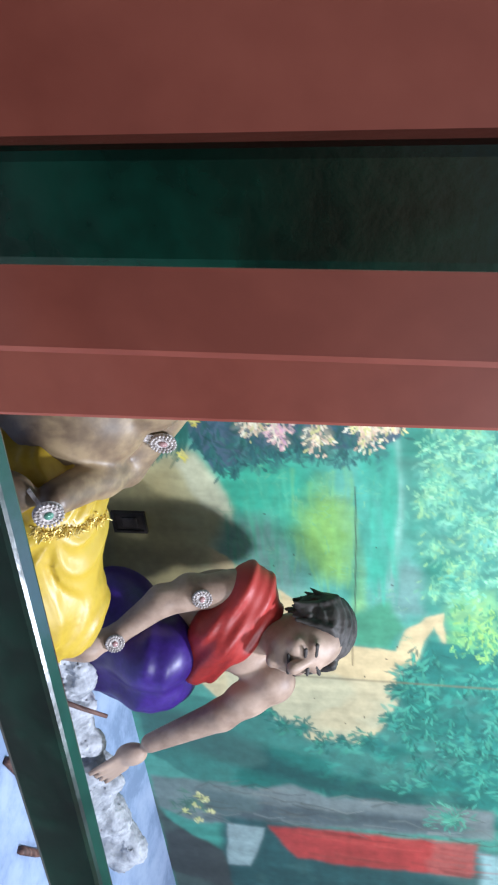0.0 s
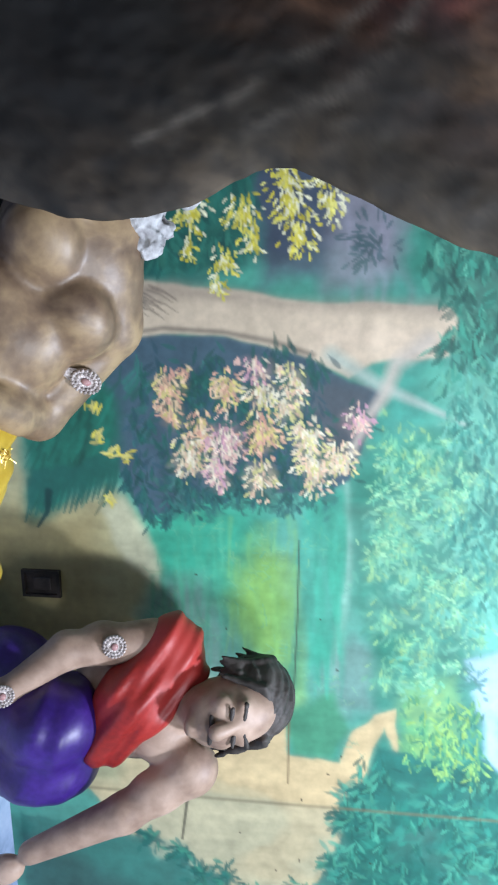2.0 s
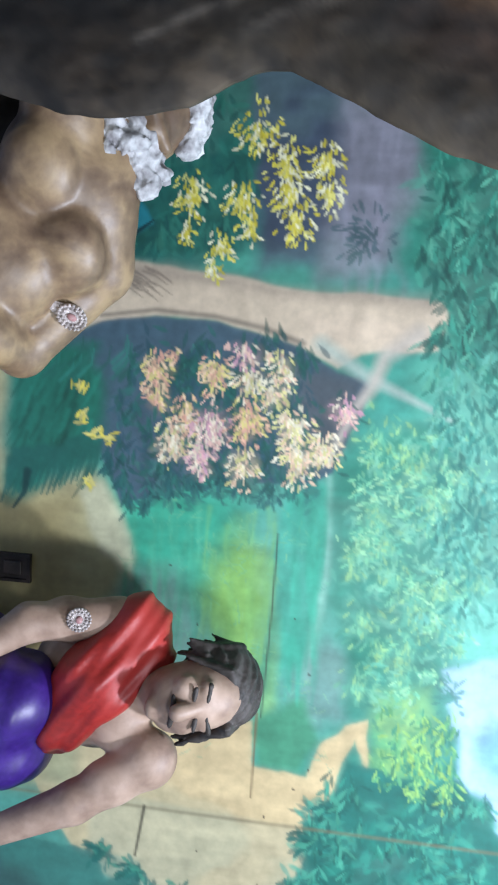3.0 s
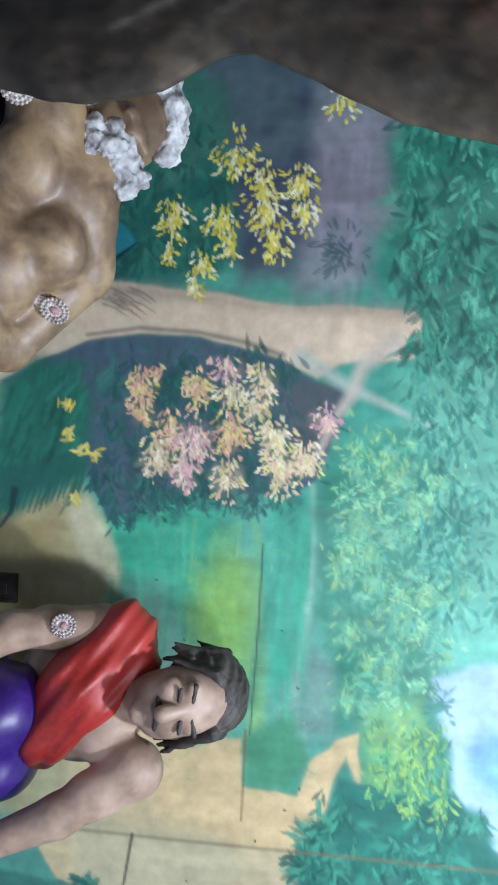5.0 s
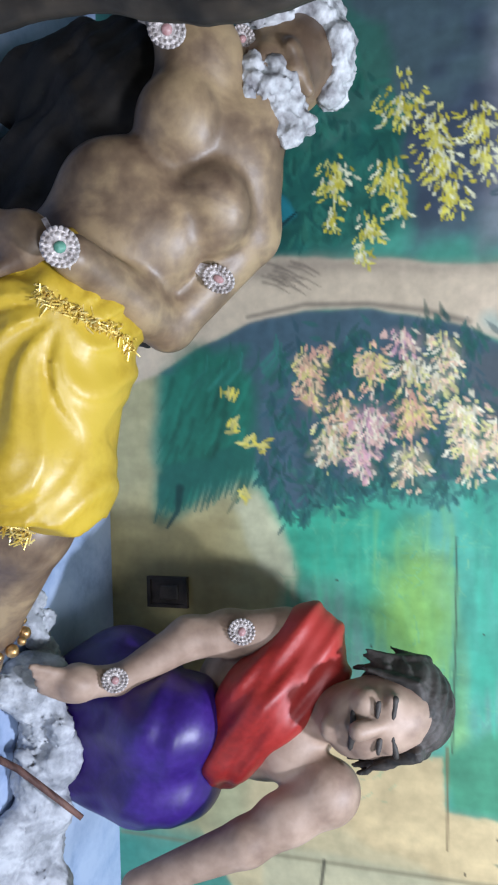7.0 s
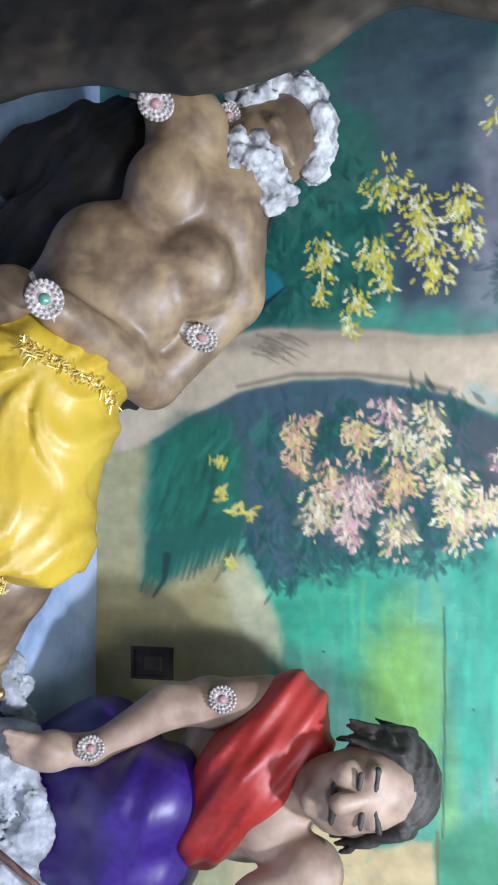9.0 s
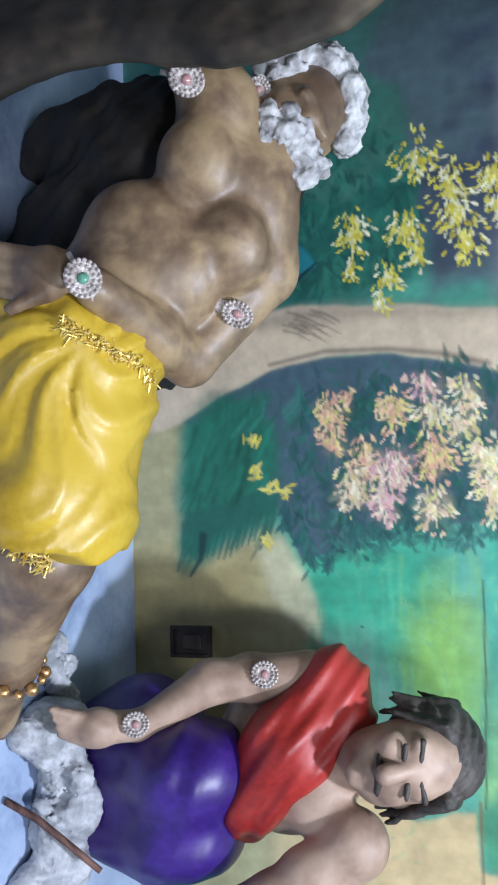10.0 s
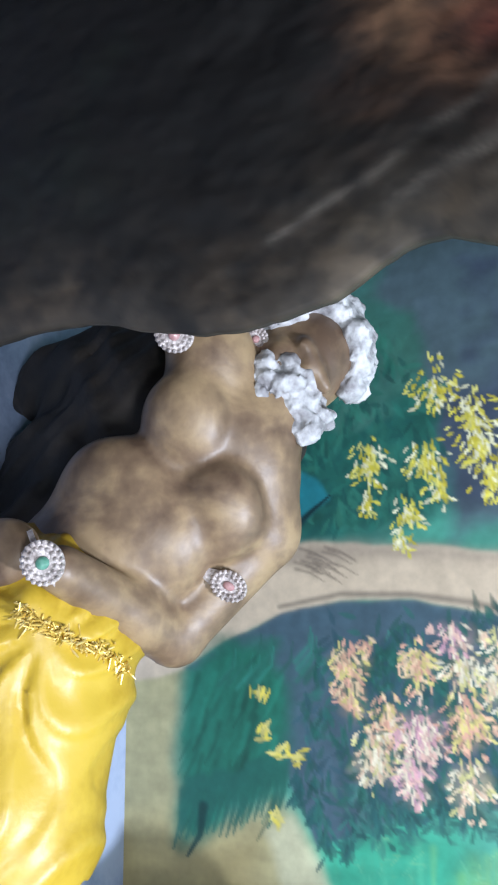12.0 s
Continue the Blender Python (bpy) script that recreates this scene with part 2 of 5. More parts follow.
class Canvas:
    def __init__(self, xs, zs, base):
        self.xs, self.zs = xs, zs
        self.X, self.Z = np.meshgrid(xs, zs)
        self.C = np.zeros((*self.X.shape, 3)) + base

    def window(self, x0, x1, z0, z1):
        i0, i1 = np.searchsorted(self.xs, (x0, x1))
        j0, j1 = np.searchsorted(self.zs, (z0, z1))
        return slice(j0, j1), slice(i0, i1)

    def lay(self, w, mask, col):
        self.C[w] = self.C[w] * (1 - mask[..., None]) + np.asarray(col) * mask[..., None]

    def fill(self, poly, col, soft=0.02, wob=0.03, freq=9.0, alpha=1.0, grain=0.18):
        P = np.array(poly, float)
        m = soft + wob + 0.02
        w = self.window(P[:, 0].min() - m, P[:, 0].max() + m, P[:, 1].min() - m, P[:, 1].max() + m)
        X, Z = self.X[w], self.Z[w]
        if X.size == 0:
            return
        x = X + wob * 2 * (fbm(X * freq, Z * freq + 5) - 0.5)
        z = Z + wob * 2 * (fbm(X * freq + 31, Z * freq + 2) - 0.5)
        d, inside = np.full(X.shape, 9.0), np.zeros(X.shape, bool)
        for (ax, az), (bx, bz) in zip(P, np.roll(P, -1, 0)):
            ex, ez = bx - ax, bz - az
            h = np.clip(((x - ax) * ex + (z - az) * ez) / max(1e-9, ex * ex + ez * ez), 0, 1)
            d = np.minimum(d, np.hypot(x - ax - h * ex, z - az - h * ez))
            c = (az > z) != (bz > z)
            inside ^= c & (x < ex * (z - az) / (ez if abs(ez) > 1e-9 else 1e-9) + ax)
        sd = np.where(inside, d, -d)
        t = np.clip(0.5 + sd / (2 * soft), 0, 1)
        mask = alpha * t * t * (3 - 2 * t)
        g = 1 + grain * 2 * (fbm(X * 5 + 3, Z * 26 + 8, 3) - 0.5) + grain * (fbm(X * 60, Z * 60, 2) - 0.5)
        self.lay(w, mask, np.asarray(col) * g[..., None])

    def stroke(self, pts, r0, r1, col, soft=0.35, alpha=1.0):
        P = np.array(pts, float)
        m = 2 * max(r0, r1) + 0.01
        w = self.window(P[:, 0].min() - m, P[:, 0].max() + m, P[:, 1].min() - m, P[:, 1].max() + m)
        X, Z = self.X[w], self.Z[w]
        n, best = len(P) - 1, np.full(X.shape, 9.0)
        for k in range(n):
            a, e = P[k], P[k + 1] - P[k]
            h = np.clip(((X - a[0]) * e[0] + (Z - a[1]) * e[1]) / max(1e-9, e @ e), 0, 1)
            r = r0 + (r1 - r0) * (k + h) / n
            best = np.minimum(best, np.hypot(X - a[0] - h * e[0], Z - a[1] - h * e[1]) / np.maximum(r, 1e-4))
        self.lay(w, alpha * np.clip((1 + soft - best) / (2 * soft), 0, 1), col)

    def leaf(self, x, z, length, width, ang, col, alpha=0.92):
        w = self.window(x - length, x + length, z - length, z + length)
        X, Z = self.X[w] - x, self.Z[w] - z
        if X.size == 0:
            return
        u = (X * math.cos(ang) + Z * math.sin(ang)) / length * 2
        v = (-X * math.sin(ang) + Z * math.cos(ang)) / width * 2
        q = np.abs(v) - (1 - u * u) * (0.75 + 0.4 * u)
        self.lay(w, alpha * np.clip(0.5 - 2.2 * q, 0, 1) * (np.abs(u) < 1), col)

    def cluster(self, x, z, r, cols, n, length=0.026, width=0.009, lean=0.4, spread=1.1, alpha=0.92, hang=False):
        """A spray of brush dabs that hang from a middle."""
        for _ in range(n):
            a, q = RNG.rand() * 2 * math.pi, r * min(1.3, abs(0.75 * RNG.randn()))
            px, pz = x + q * math.cos(a), z + q * math.sin(a)
            ang = math.atan2(pz - z - 0.35 * r, px - x) + spread * 0.6 * (RNG.rand() - 0.5) * 2
            if hang:
                px = x + 1.25 * (px - x)
                ang = 0.9 * np.clip((pz - z) / r, -1.4, 1.4) + 0.3 * RNG.randn()
            col = cols[RNG.randint(len(cols))] * (0.75 + 0.5 * RNG.rand())
            self.leaf(px, pz, length * (0.7 + 0.6 * RNG.rand()), width * (0.7 + 0.6 * RNG.rand()), ang, col, alpha)

    def foliage(self, poly, cols, n, length=0.03, width=0.011, spread=1.3, alpha=0.55, lean=0.3):
        P = np.array(poly, float)
        lo, hi = P.min(0), P.max(0)
        k = 0
        while k < n:
            p = lo + (hi - lo) * RNG.rand(2)
            odd = False
            for (ax, az), (bx, bz) in zip(P, np.roll(P, -1, 0)):
                if (az > p[1]) != (bz > p[1]) and p[0] < (bx - ax) * (p[1] - az) / (bz - az) + ax:
                    odd = not odd
            if not odd:
                n -= 0.5
                continue
            col = cols[RNG.randint(len(cols))] * (0.8 + 0.4 * RNG.rand())
            base = -math.pi / 2 + lean + spread * (RNG.rand() - 0.5) * 2
            for j in range(4):
                self.leaf(p[0] + 0.012 * RNG.randn(), p[1] + 0.012 * RNG.randn(), length * (0.6 + 0.7 * RNG.rand()), width * (0.6 + 0.7 * RNG.rand()), base + 0.6 * RNG.randn(), col * (0.85 + 0.3 * RNG.rand()), alpha)
            k += 1


def colour_layer(me, cols):
    ca = me.color_attributes.new("paint", "FLOAT_COLOR", "POINT")
    ca.data.foreach_set("color", np.concatenate([cols.reshape(-1, 3), np.ones((cols.size // 3, 1))], 1).ravel())


# ---- structure ----
FLOOR, WALL = 0.793, 2.24
slab("floor", -1.2, 3.8, 0.92, 2.4, 0.6, FLOOR, M_FLOOR, "pale blue painted platform floor, chipped and stained", "floor")
slab("floor_lower", -2.5, 4.5, -2.6, 0.90, -0.1, 0.0, M_PLASTER, "plain cement floor of the walkway", "floor")
slab("platform_front", -1.2, 3.8, 0.90, 0.917, 0.0, 0.79, M_RED, "dark red painted front of the platform", "wall")
slab("ceiling", -2.5, 4.5, -2.6, 2.5, 3.6, 3.7, M_PLASTER, "pale plaster ceiling", "ceiling", bevel=0)
slab("wall_east", 3.8, 3.95, 0.9, 2.5, 0.0, 3.6, M_PLASTER, "plain plaster side wall", "wall")
slab("wall_west", -1.35, -1.2, 1.0, 2.5, 0.0, 3.6, M_PLASTER, "plain plaster side wall", "wall")
def lean(ob, k, z0=1.6):
    """Out of plumb by k metres a metre, as old walls are."""
    for v in ob.data.vertices:
        v.co.x += k * (v.co.z - z0)
    return ob


lean(slab("wall_red_front", -1.6, 0.218, 0.870, 0.897, 0.0, 2.9, M_RED, "brick red painted wall beside the display opening", "wall", bevel=0.006), 0.05)
lean(slab("wall_red_reveal", -1.6, 0.325, 0.985, 1.05, 0.0, 2.9, M_RED, "brick red painted inner reveal of the opening", "wall", bevel=0.004), 0.03)

# ---- mural ----
xs = np.concatenate([np.linspace(-1.2, -0.12, 40)[:-1], np.arange(-0.12, 2.05, 0.0038), np.arange(2.05, 3.25, 0.0055), np.linspace(3.25, 3.8, 20)])
zs = np.concatenate([np.arange(FLOOR, 2.16, 0.0038), np.linspace(2.16, 2.9, 40)])
ART = Canvas(xs, zs, lin(70, 150, 132))
TEAL, DEEP, SLATE = lin(48, 140, 118), lin(26, 92, 84), lin(58, 82, 98)
# hazy woods behind everything
ART.fill([(-1.2, 1.3), (3.8, 1.3), (3.8, 2.9), (-1.2, 2.9)], lin(58, 146, 126), 0.1, 0.1, 3)
ART.fill([(0.6, 1.75), (1.5, 1.75), (1.5, 2.9), (0.2, 2.9)], lin(66, 156, 138), 0.1, 0.12, 4)
for q in range(60):
    ART.fill([(0.75 + 0.8 * RNG.rand() + dx, 1.8 + 0.5 * RNG.rand() + dz) for dx, dz in ((0, 0), (0.08, 0.02), (0.05, 0.12), (-0.05, 0.08))], lin(70 + 50 * RNG.rand(), 160 + 25 * RNG.rand(), 145 + 20 * RNG.rand()), 0.03, 0.04, 14, 0.4)
# left: bush, dark rock and grey fall behind the old man
ART.fill([(-1.2, 0.79), (0.75, 0.79), (0.7, 1.0), (0.62, 1.35), (0.3, 1.6), (-0.2, 1.9), (-1.2, 1.9)], lin(44, 100, 96), 0.05, 0.05)
ART.fill([(-0.2, 1.55), (0.12, 1.40), (0.36, 1.48), (0.64, 1.51), (0.62, 1.69), (0.4, 1.72), (0.2, 1.75), (-0.1, 1.7)], lin(66, 80, 98), 0.03, 0.04)
ART.fill([(0.1, 1.72), (0.25, 1.68), (0.43, 1.67), (0.64, 1.66), (0.63, 1.78), (0.44, 1.86), (0.27, 1.85), (0.0, 1.95)], lin(132, 134, 146), 0.04, 0.03)
for q in range(26):
    x, z = 0.2 + 0.42 * RNG.rand(), 1.68 + 0.14 * RNG.rand()
    ART.stroke([(x, z), (x + 0.04, z + 0.02), (x + 0.10, z + 0.015)], 0.012, 0.003, lin(*(np.array((150, 150, 165)) * (0.75 + 0.4 * RNG.rand()))), 0.8, 0.35)
ART.fill([(0.30, 1.85), (0.45, 1.86), (0.60, 1.80), (0.69, 1.90), (0.80, 1.93), (0.82, 2.9), (-0.2, 2.9), (0.1, 2.0)], lin(42, 128, 108), 0.04, 0.05)
ART.foliage([(0.30, 1.87), (0.6, 1.83), (0.78, 1.93), (0.78, 2.2), (0.2, 2.2)], [lin(70, 160, 135), lin(36, 112, 96), lin(30, 100, 88)], 90, 0.05, 0.014)
ART.fill([(0.35, 0.95), (0.23, 1.2), (0.13, 1.38), (0.18, 1.47), (0.37, 1.50), (0.6, 1.48), (0.63, 1.35), (0.61, 1.21), (0.55, 1.0)], lin(32, 98, 88), 0.02, 0.03, 16)
ART.foliage([(0.3, 1.1), (0.15, 1.42), (0.4, 1.5), (0.6, 1.45), (0.62, 1.25)], [lin(38, 112, 98), lin(24, 84, 80), lin(48, 120, 104)], 110, 0.045, 0.016)
ART.cluster(0.56, 1.74, 0.05, [lin(60, 90, 96), lin(50, 84, 88)], 45, 0.03)
# pale tree trunk
TRUNK = [(0.64, 0.80), (0.66, 0.95), (0.63, 1.07), (0.62, 1.21), (0.64, 1.35), (0.65, 1.48), (0.675, 1.61), (0.68, 1.74), (0.69, 1.92), (0.73, 1.93), (0.79, 1.91), (0.80, 1.81), (0.81, 1.75), (0.84, 1.70), (0.80, 1.62), (0.77, 1.51), (0.75, 1.42), (0.74, 1.28), (0.76, 1.15), (0.81, 1.02), (0.86, 0.93), (0.88, 0.80)]
# meadow, lawns and pond
ART.fill([(1.10, 1.15), (1.05, 1.75), (1.75, 1.75), (1.72, 1.5), (1.5, 1.2), (1.45, 0.9)], lin(92, 172, 152), 0.07, 0.05, 7)
ART.fill([(1.13, 1.22), (1.10, 1.5), (1.22, 1.52), (1.38, 1.45), (1.42, 1.2), (1.3, 1.18)], lin(58, 178, 144), 0.08, 0.04, 8, 0.9)
ART.fill([(1.35, 1.15), (1.33, 1.36), (1.62, 1.45), (1.62, 1.1)], lin(120, 165, 150), 0.05, 0.03)
ART.fill([(1.20, 1.50), (1.27, 1.56), (1.56, 1.57), (1.52, 1.47), (1.40, 1.41), (1.30, 1.42)], lin(142, 192, 96), 0.05, 0.035, 10, 0.9)
ART.fill([(1.12, 1.60), (1.09, 1.70), (1.43, 1.69), (1.62, 1.66), (1.55, 1.60), (1.27, 1.57)], lin(70, 172, 148), 0.012, 0.012)
ART.fill([(1.30, 1.575), (1.62, 1.60), (1.72, 1.56), (1.60, 1.555)], lin(132, 190, 130), 0.02, 0.015)
ART.stroke([(1.08, 1.695), (1.3, 1.70), (1.55, 1.665)], 0.006, 0.010, lin(170, 220, 200), 0.9, 0.7)
ART.stroke([(1.35, 1.60), (1.5, 1.575), (1.58, 1.56)], 0.012, 0.02, lin(40, 135, 112), 0.8, 0.6)
ART.fill([(1.45, 1.70), (1.55, 1.62), (1.68, 1.64), (1.64, 1.76), (1.5, 1.76)], lin(120, 150, 145), 0.03, 0.03, 9, 0.7)
ART.fill([(1.67, 1.54), (1.60, 1.66), (1.70, 1.70), (1.79, 1.66), (1.77, 1.56)], lin(74, 150, 116), 0.015, 0.02)
# leafy trees to the side of the meadow
ART.fill([(1.0, 1.74), (1.05, 1.70), (1.40, 1.72), (1.62, 1.77), (1.62, 1.98), (1.46, 2.0), (1.2, 2.05), (0.95, 1.95)], lin(48, 138, 116), 0.03, 0.04)
LEAFY = [(1.02, 1.76), (1.3, 1.74), (1.62, 1.78), (1.58, 1.95), (1.2, 1.98), (0.95, 1.92)]
ART.foliage(LEAFY, [lin(60, 140, 122), lin(96, 178, 150), lin(120, 190, 160)], 130, 0.035, 0.012)
for x, z, r in ((0.99, 1.80, 0.05), (1.04, 1.87, 0.05), (1.17, 1.80, 0.04), (1.23, 1.82, 0.045), (1.26, 1.76, 0.03), (1.12, 1.92, 0.05), (1.31, 1.86, 0.05), (1.32, 1.95, 0.04), (1.30, 2.03, 0.045), (1.38, 1.91, 0.045), (1.41, 1.79, 0.04), (1.48, 1.83, 0.045), (1.48, 1.89, 0.04), (1.56, 1.79, 0.04), (1.56, 1.88, 0.04)):
    ART.cluster(x, z, r, [lin(160, 210, 140), lin(120, 195, 150), lin(90, 170, 140)], 55, 0.022, 0.009, 0.4, 1.1, 0.85, True)
ART.fill([(1.58, 1.82), (1.55, 1.95), (1.76, 1.96), (1.80, 1.84)], lin(120, 178, 116), 0.03, 0.03)
ART.foliage([(1.58, 1.83), (1.56, 1.94), (1.75, 1.95), (1.78, 1.84)], [lin(150, 200, 120), lin(90, 160, 110)], 40, 0.03, 0.012)
# sky gap and cloud
ART.fill([(1.50, 1.97), (1.44, 2.15), (1.44, 2.9), (1.95, 2.9), (1.88, 2.12), (1.80, 2.08), (1.74, 2.02), (1.6, 2.0)], lin(172, 206, 228), 0.012, 0.025)
ART.fill([(1.60, 2.10), (1.66, 2.04), (1.80, 2.10), (1.86, 2.3), (1.7, 2.4)], lin(120, 180, 236), 0.03, 0.04, 9, 0.9)
ART.fill([(1.34, 1.98), (1.40, 1.97), (1.46, 2.0), (1.46, 2.3), (1.36, 2.3)], lin(110, 200, 178), 0.02, 0.02)
ART.cluster(1.56, 1.985, 0.035, [lin(50, 130, 116), lin(40, 112, 104)], 40, 0.025)
# sand path
SAND = [(1.40, 1.12), (1.62, 1.40), (1.70, 1.42), (1.67, 1.545), (1.78, 1.55), (1.79, 1.68), (1.70, 1.71), (1.66, 1.76), (1.63, 1.815), (1.76, 1.815), (1.69, 1.785), (1.77, 1.75), (1.86, 1.735), (1.86, 1.70), (1.97, 1.69), (2.10, 1.66), (2.20, 1.60), (2.22, 1.42), (2.18, 1.34), (2.06, 1.28), (2.05, 1.10), (1.8, 0.95)]
ART.fill(SAND, lin(214, 192, 146), 0.004, 0.008, 22, 1, 0.1)
ART.fill([(1.90, 1.15), (1.92, 1.70), (2.1, 1.66), (2.2, 1.5), (2.1, 1.15)], lin(190, 182, 148), 0.01, 0.006, 9, 0.7, 0.1)
# dark bushes in front of the path
BUSH = [(1.74, 1.775), (1.77, 1.95), (1.75, 2.02), (1.86, 2.11), (2.0, 2.2), (2.55, 2.2), (2.60, 1.10), (2.35, 0.82), (2.02, 0.82), (2.06, 1.16), (2.12, 1.20), (2.08, 1.27), (2.18, 1.30), (2.14, 1.36), (2.22, 1.40), (2.20, 1.47), (2.24, 1.54), (2.16, 1.60), (2.06, 1.665), (1.95, 1.685), (1.93, 1.73), (1.86, 1.735)]
ART.fill(BUSH, lin(34, 112, 100), 0.006, 0.014, 26)
ART.foliage([(1.80, 1.80), (1.85, 2.05), (2.1, 2.12), (2.5, 2.0), (2.5, 1.3), (2.25, 1.3), (2.2, 1.6), (1.95, 1.70)], [lin(44, 142, 122), lin(24, 92, 86), lin(60, 150, 128)], 160, 0.05, 0.02)
for x, z in ((2.06, 1.18), (2.09, 1.27), (2.15, 1.31), (2.15, 1.38), (2.22, 1.43), (2.2, 1.5), (2.18, 1.58), (2.08, 1.66), (1.95, 1.69)):
    ART.cluster(x, z, 0.03, [lin(34, 108, 96), lin(26, 92, 84)], 26, 0.034, 0.012, 2.2)
ART.fill([(2.05, 0.80), (2.25, 0.80), (2.45, 1.35), (2.6, 1.9), (2.45, 1.9), (2.38, 1.4), (2.2, 1.1)], lin(28, 72, 70), 0.04, 0.03, 9, 0.8)
# grey fallen log, boulder, red boat and pale water at the far side
ART.fill([(2.47, 0.80), (2.49, 1.18), (2.44, 1.30), (2.49, 1.45), (2.47, 1.97), (2.62, 1.98), (2.68, 1.2), (2.72, 0.95), (2.64, 0.80)], lin(112, 124, 122), 0.012, 0.02)
ART.fill([(2.52, 0.95), (2.56, 1.30), (2.55, 1.9), (2.62, 1.9), (2.66, 1.2), (2.70, 0.98)], lin(70, 84, 88), 0.02, 0.02, 9, 0.8)
ART.fill([(2.66, 1.05), (2.68, 2.1), (3.3, 2.1), (3.3, 0.95)], lin(40, 84, 84), 0.02, 0.02)
ART.fill([(2.69, 1.22), (2.65, 1.94), (2.84, 1.92), (2.86, 1.3)], lin(178, 64, 60), 0.012, 0.02)
ART.fill([(2.70, 1.06), (2.70, 1.20), (2.95, 1.12), (2.95, 1.03)], lin(150, 172, 170), 0.008, 0.01)
ART.fill([(2.70, 1.95), (2.68, 2.1), (2.95, 2.1), (2.9, 1.95)], lin(150, 186, 186), 0.02, 0.02)
ART.fill([(2.55, 0.79), (2.70, 0.82), (2.80, 0.92), (2.88, 1.03), (3.2, 1.03), (3.3, 0.79)], lin(62, 68, 66), 0.01, 0.02)
ART.cluster(2.53, 1.84, 0.06, [lin(90, 170, 140), lin(60, 140, 118)], 60, 0.04)
ART.cluster(2.62, 0.92, 0.06, [lin(70, 120, 90), lin(50, 100, 80)], 50, 0.05, 0.008, 0.4, 2.4)
for x, z in ((2.58, 0.98), (2.64, 1.0), (2.70, 0.95)):
    ART.cluster(x, z, 0.012, [lin(190, 190, 120)], 8, 0.024, 0.009, 0, 3)
# ground of the clearing
ART.fill([(0.6, 0.75), (0.70, 0.96), (0.84, 0.93), (1.18, 0.91), (1.18, 0.98), (1.10, 1.13), (1.18, 1.20), (1.30, 1.24), (1.45, 1.17), (1.9, 1.1), (1.9, 0.75)], lin(178, 172, 130), 0.03, 0.02, 8, 1, 0.12)
ART.fill([(1.15, 0.75), (1.18, 1.10), (1.5, 1.12), (1.9, 1.0), (1.9, 0.75)], lin(168, 152, 104), 0.06, 0.02, 8, 0.8, 0.12)
ART.fill([(1.13, 1.16), (1.16, 1.10), (1.30, 1.16), (1.36, 1.24), (1.30, 1.25), (1.2, 1.21)], lin(206, 206, 172), 0.012, 0.012, 16, 0.8)
def blurred(C, r):
    for ax in (0, 1):
        P = np.pad(C, [(r + 1, r) if q == ax else (0, 0) for q in range(3)], mode="edge").cumsum(ax)
        n = C.shape[ax]
        C = (np.take(P, np.arange(2 * r + 1, 2 * r + 1 + n), ax) - np.take(P, np.arange(0, n), ax)) / (2 * r + 1)
    return C


ART.C = 0.75 * ART.C + 0.25 * blurred(blurred(ART.C, 2), 2)
drag = fbm(ART.X * 26 + 7, ART.Z * 4 + 3, 4)[..., None]
ART.C = ART.C * (0.72 + 0.56 * drag)
haze = np.clip((fbm(ART.X * 4 + 11, ART.Z * 3 + 1, 4) - 0.45) * 1.6, 0, 0.14)[..., None]
ART.C = ART.C * (1 - haze) + lin(132, 176, 160) * haze
# light leaves over the haze: meadow trees, bush edges, far log
ART.foliage(LEAFY, [lin(96, 178, 150), lin(130, 200, 165), lin(60, 140, 122)], 70, 0.030, 0.011, 1.3, 0.6)
for q in range(34):
    ART.cluster(0.97 + 0.62 * RNG.rand(), 1.75 + 0.26 * RNG.rand(), 0.022 + 0.014 * RNG.rand(), [lin(160, 216, 166), lin(128, 200, 154), lin(98, 176, 144)], 22, 0.020, 0.008, 0.4, 1.6, 0.75)
for q in range(46):
    ART.cluster(1.82 + 0.6 * RNG.rand(), 1.62 + 0.48 * RNG.rand(), 0.03, [lin(52, 146, 126), lin(30, 98, 92), lin(76, 162, 136)], 14, 0.040, 0.014, 0.4, 1.6, 0.6)
for q in range(60):
    ART.cluster(1.15 + 0.6 * RNG.rand(), 1.22 + 0.5 * RNG.rand(), 0.03, [lin(110, 188, 150), lin(74, 160, 138), lin(140, 196, 140)], 7, 0.030, 0.004, 0.4, 2.5, 0.35)
for x, z in ((2.06, 1.18), (2.09, 1.27), (2.15, 1.31), (2.15, 1.38), (2.22, 1.43), (2.2, 1.5), (2.18, 1.58), (2.08, 1.66), (1.95, 1.69), (1.86, 1.74)):
    ART.cluster(x, z, 0.035, [lin(34, 108, 96), lin(26, 92, 84), lin(60, 136, 112)], 24, 0.034, 0.012, 2.2)
for q in range(60):
    x, z = 2.47 + 0.2 * RNG.rand(), 0.9 + 1.05 * RNG.rand()
    ART.stroke([(x, z), (x + 0.012 * RNG.randn(), z + 0.05), (x + 0.015 * RNG.randn(), z + 0.11)], 0.005, 0.002, lin(*(np.array((120, 128, 122)) * (0.45 + 0.75 * RNG.rand()))), 0.7, 0.6)
for q in range(26):
    x, z = 2.68 + 0.15 * RNG.rand(), 1.3 + 0.55 * RNG.rand()
    ART.stroke([(x, z), (x + 0.01, z + 0.08), (x + 0.005, z + 0.16)], 0.007, 0.003, lin(*(np.array((176, 74, 66)) * (0.55 + 0.6 * RNG.rand()))), 0.8, 0.5)
ART.cluster(2.53, 1.84, 0.06, [lin(90, 170, 140), lin(60, 140, 118)], 40, 0.04)
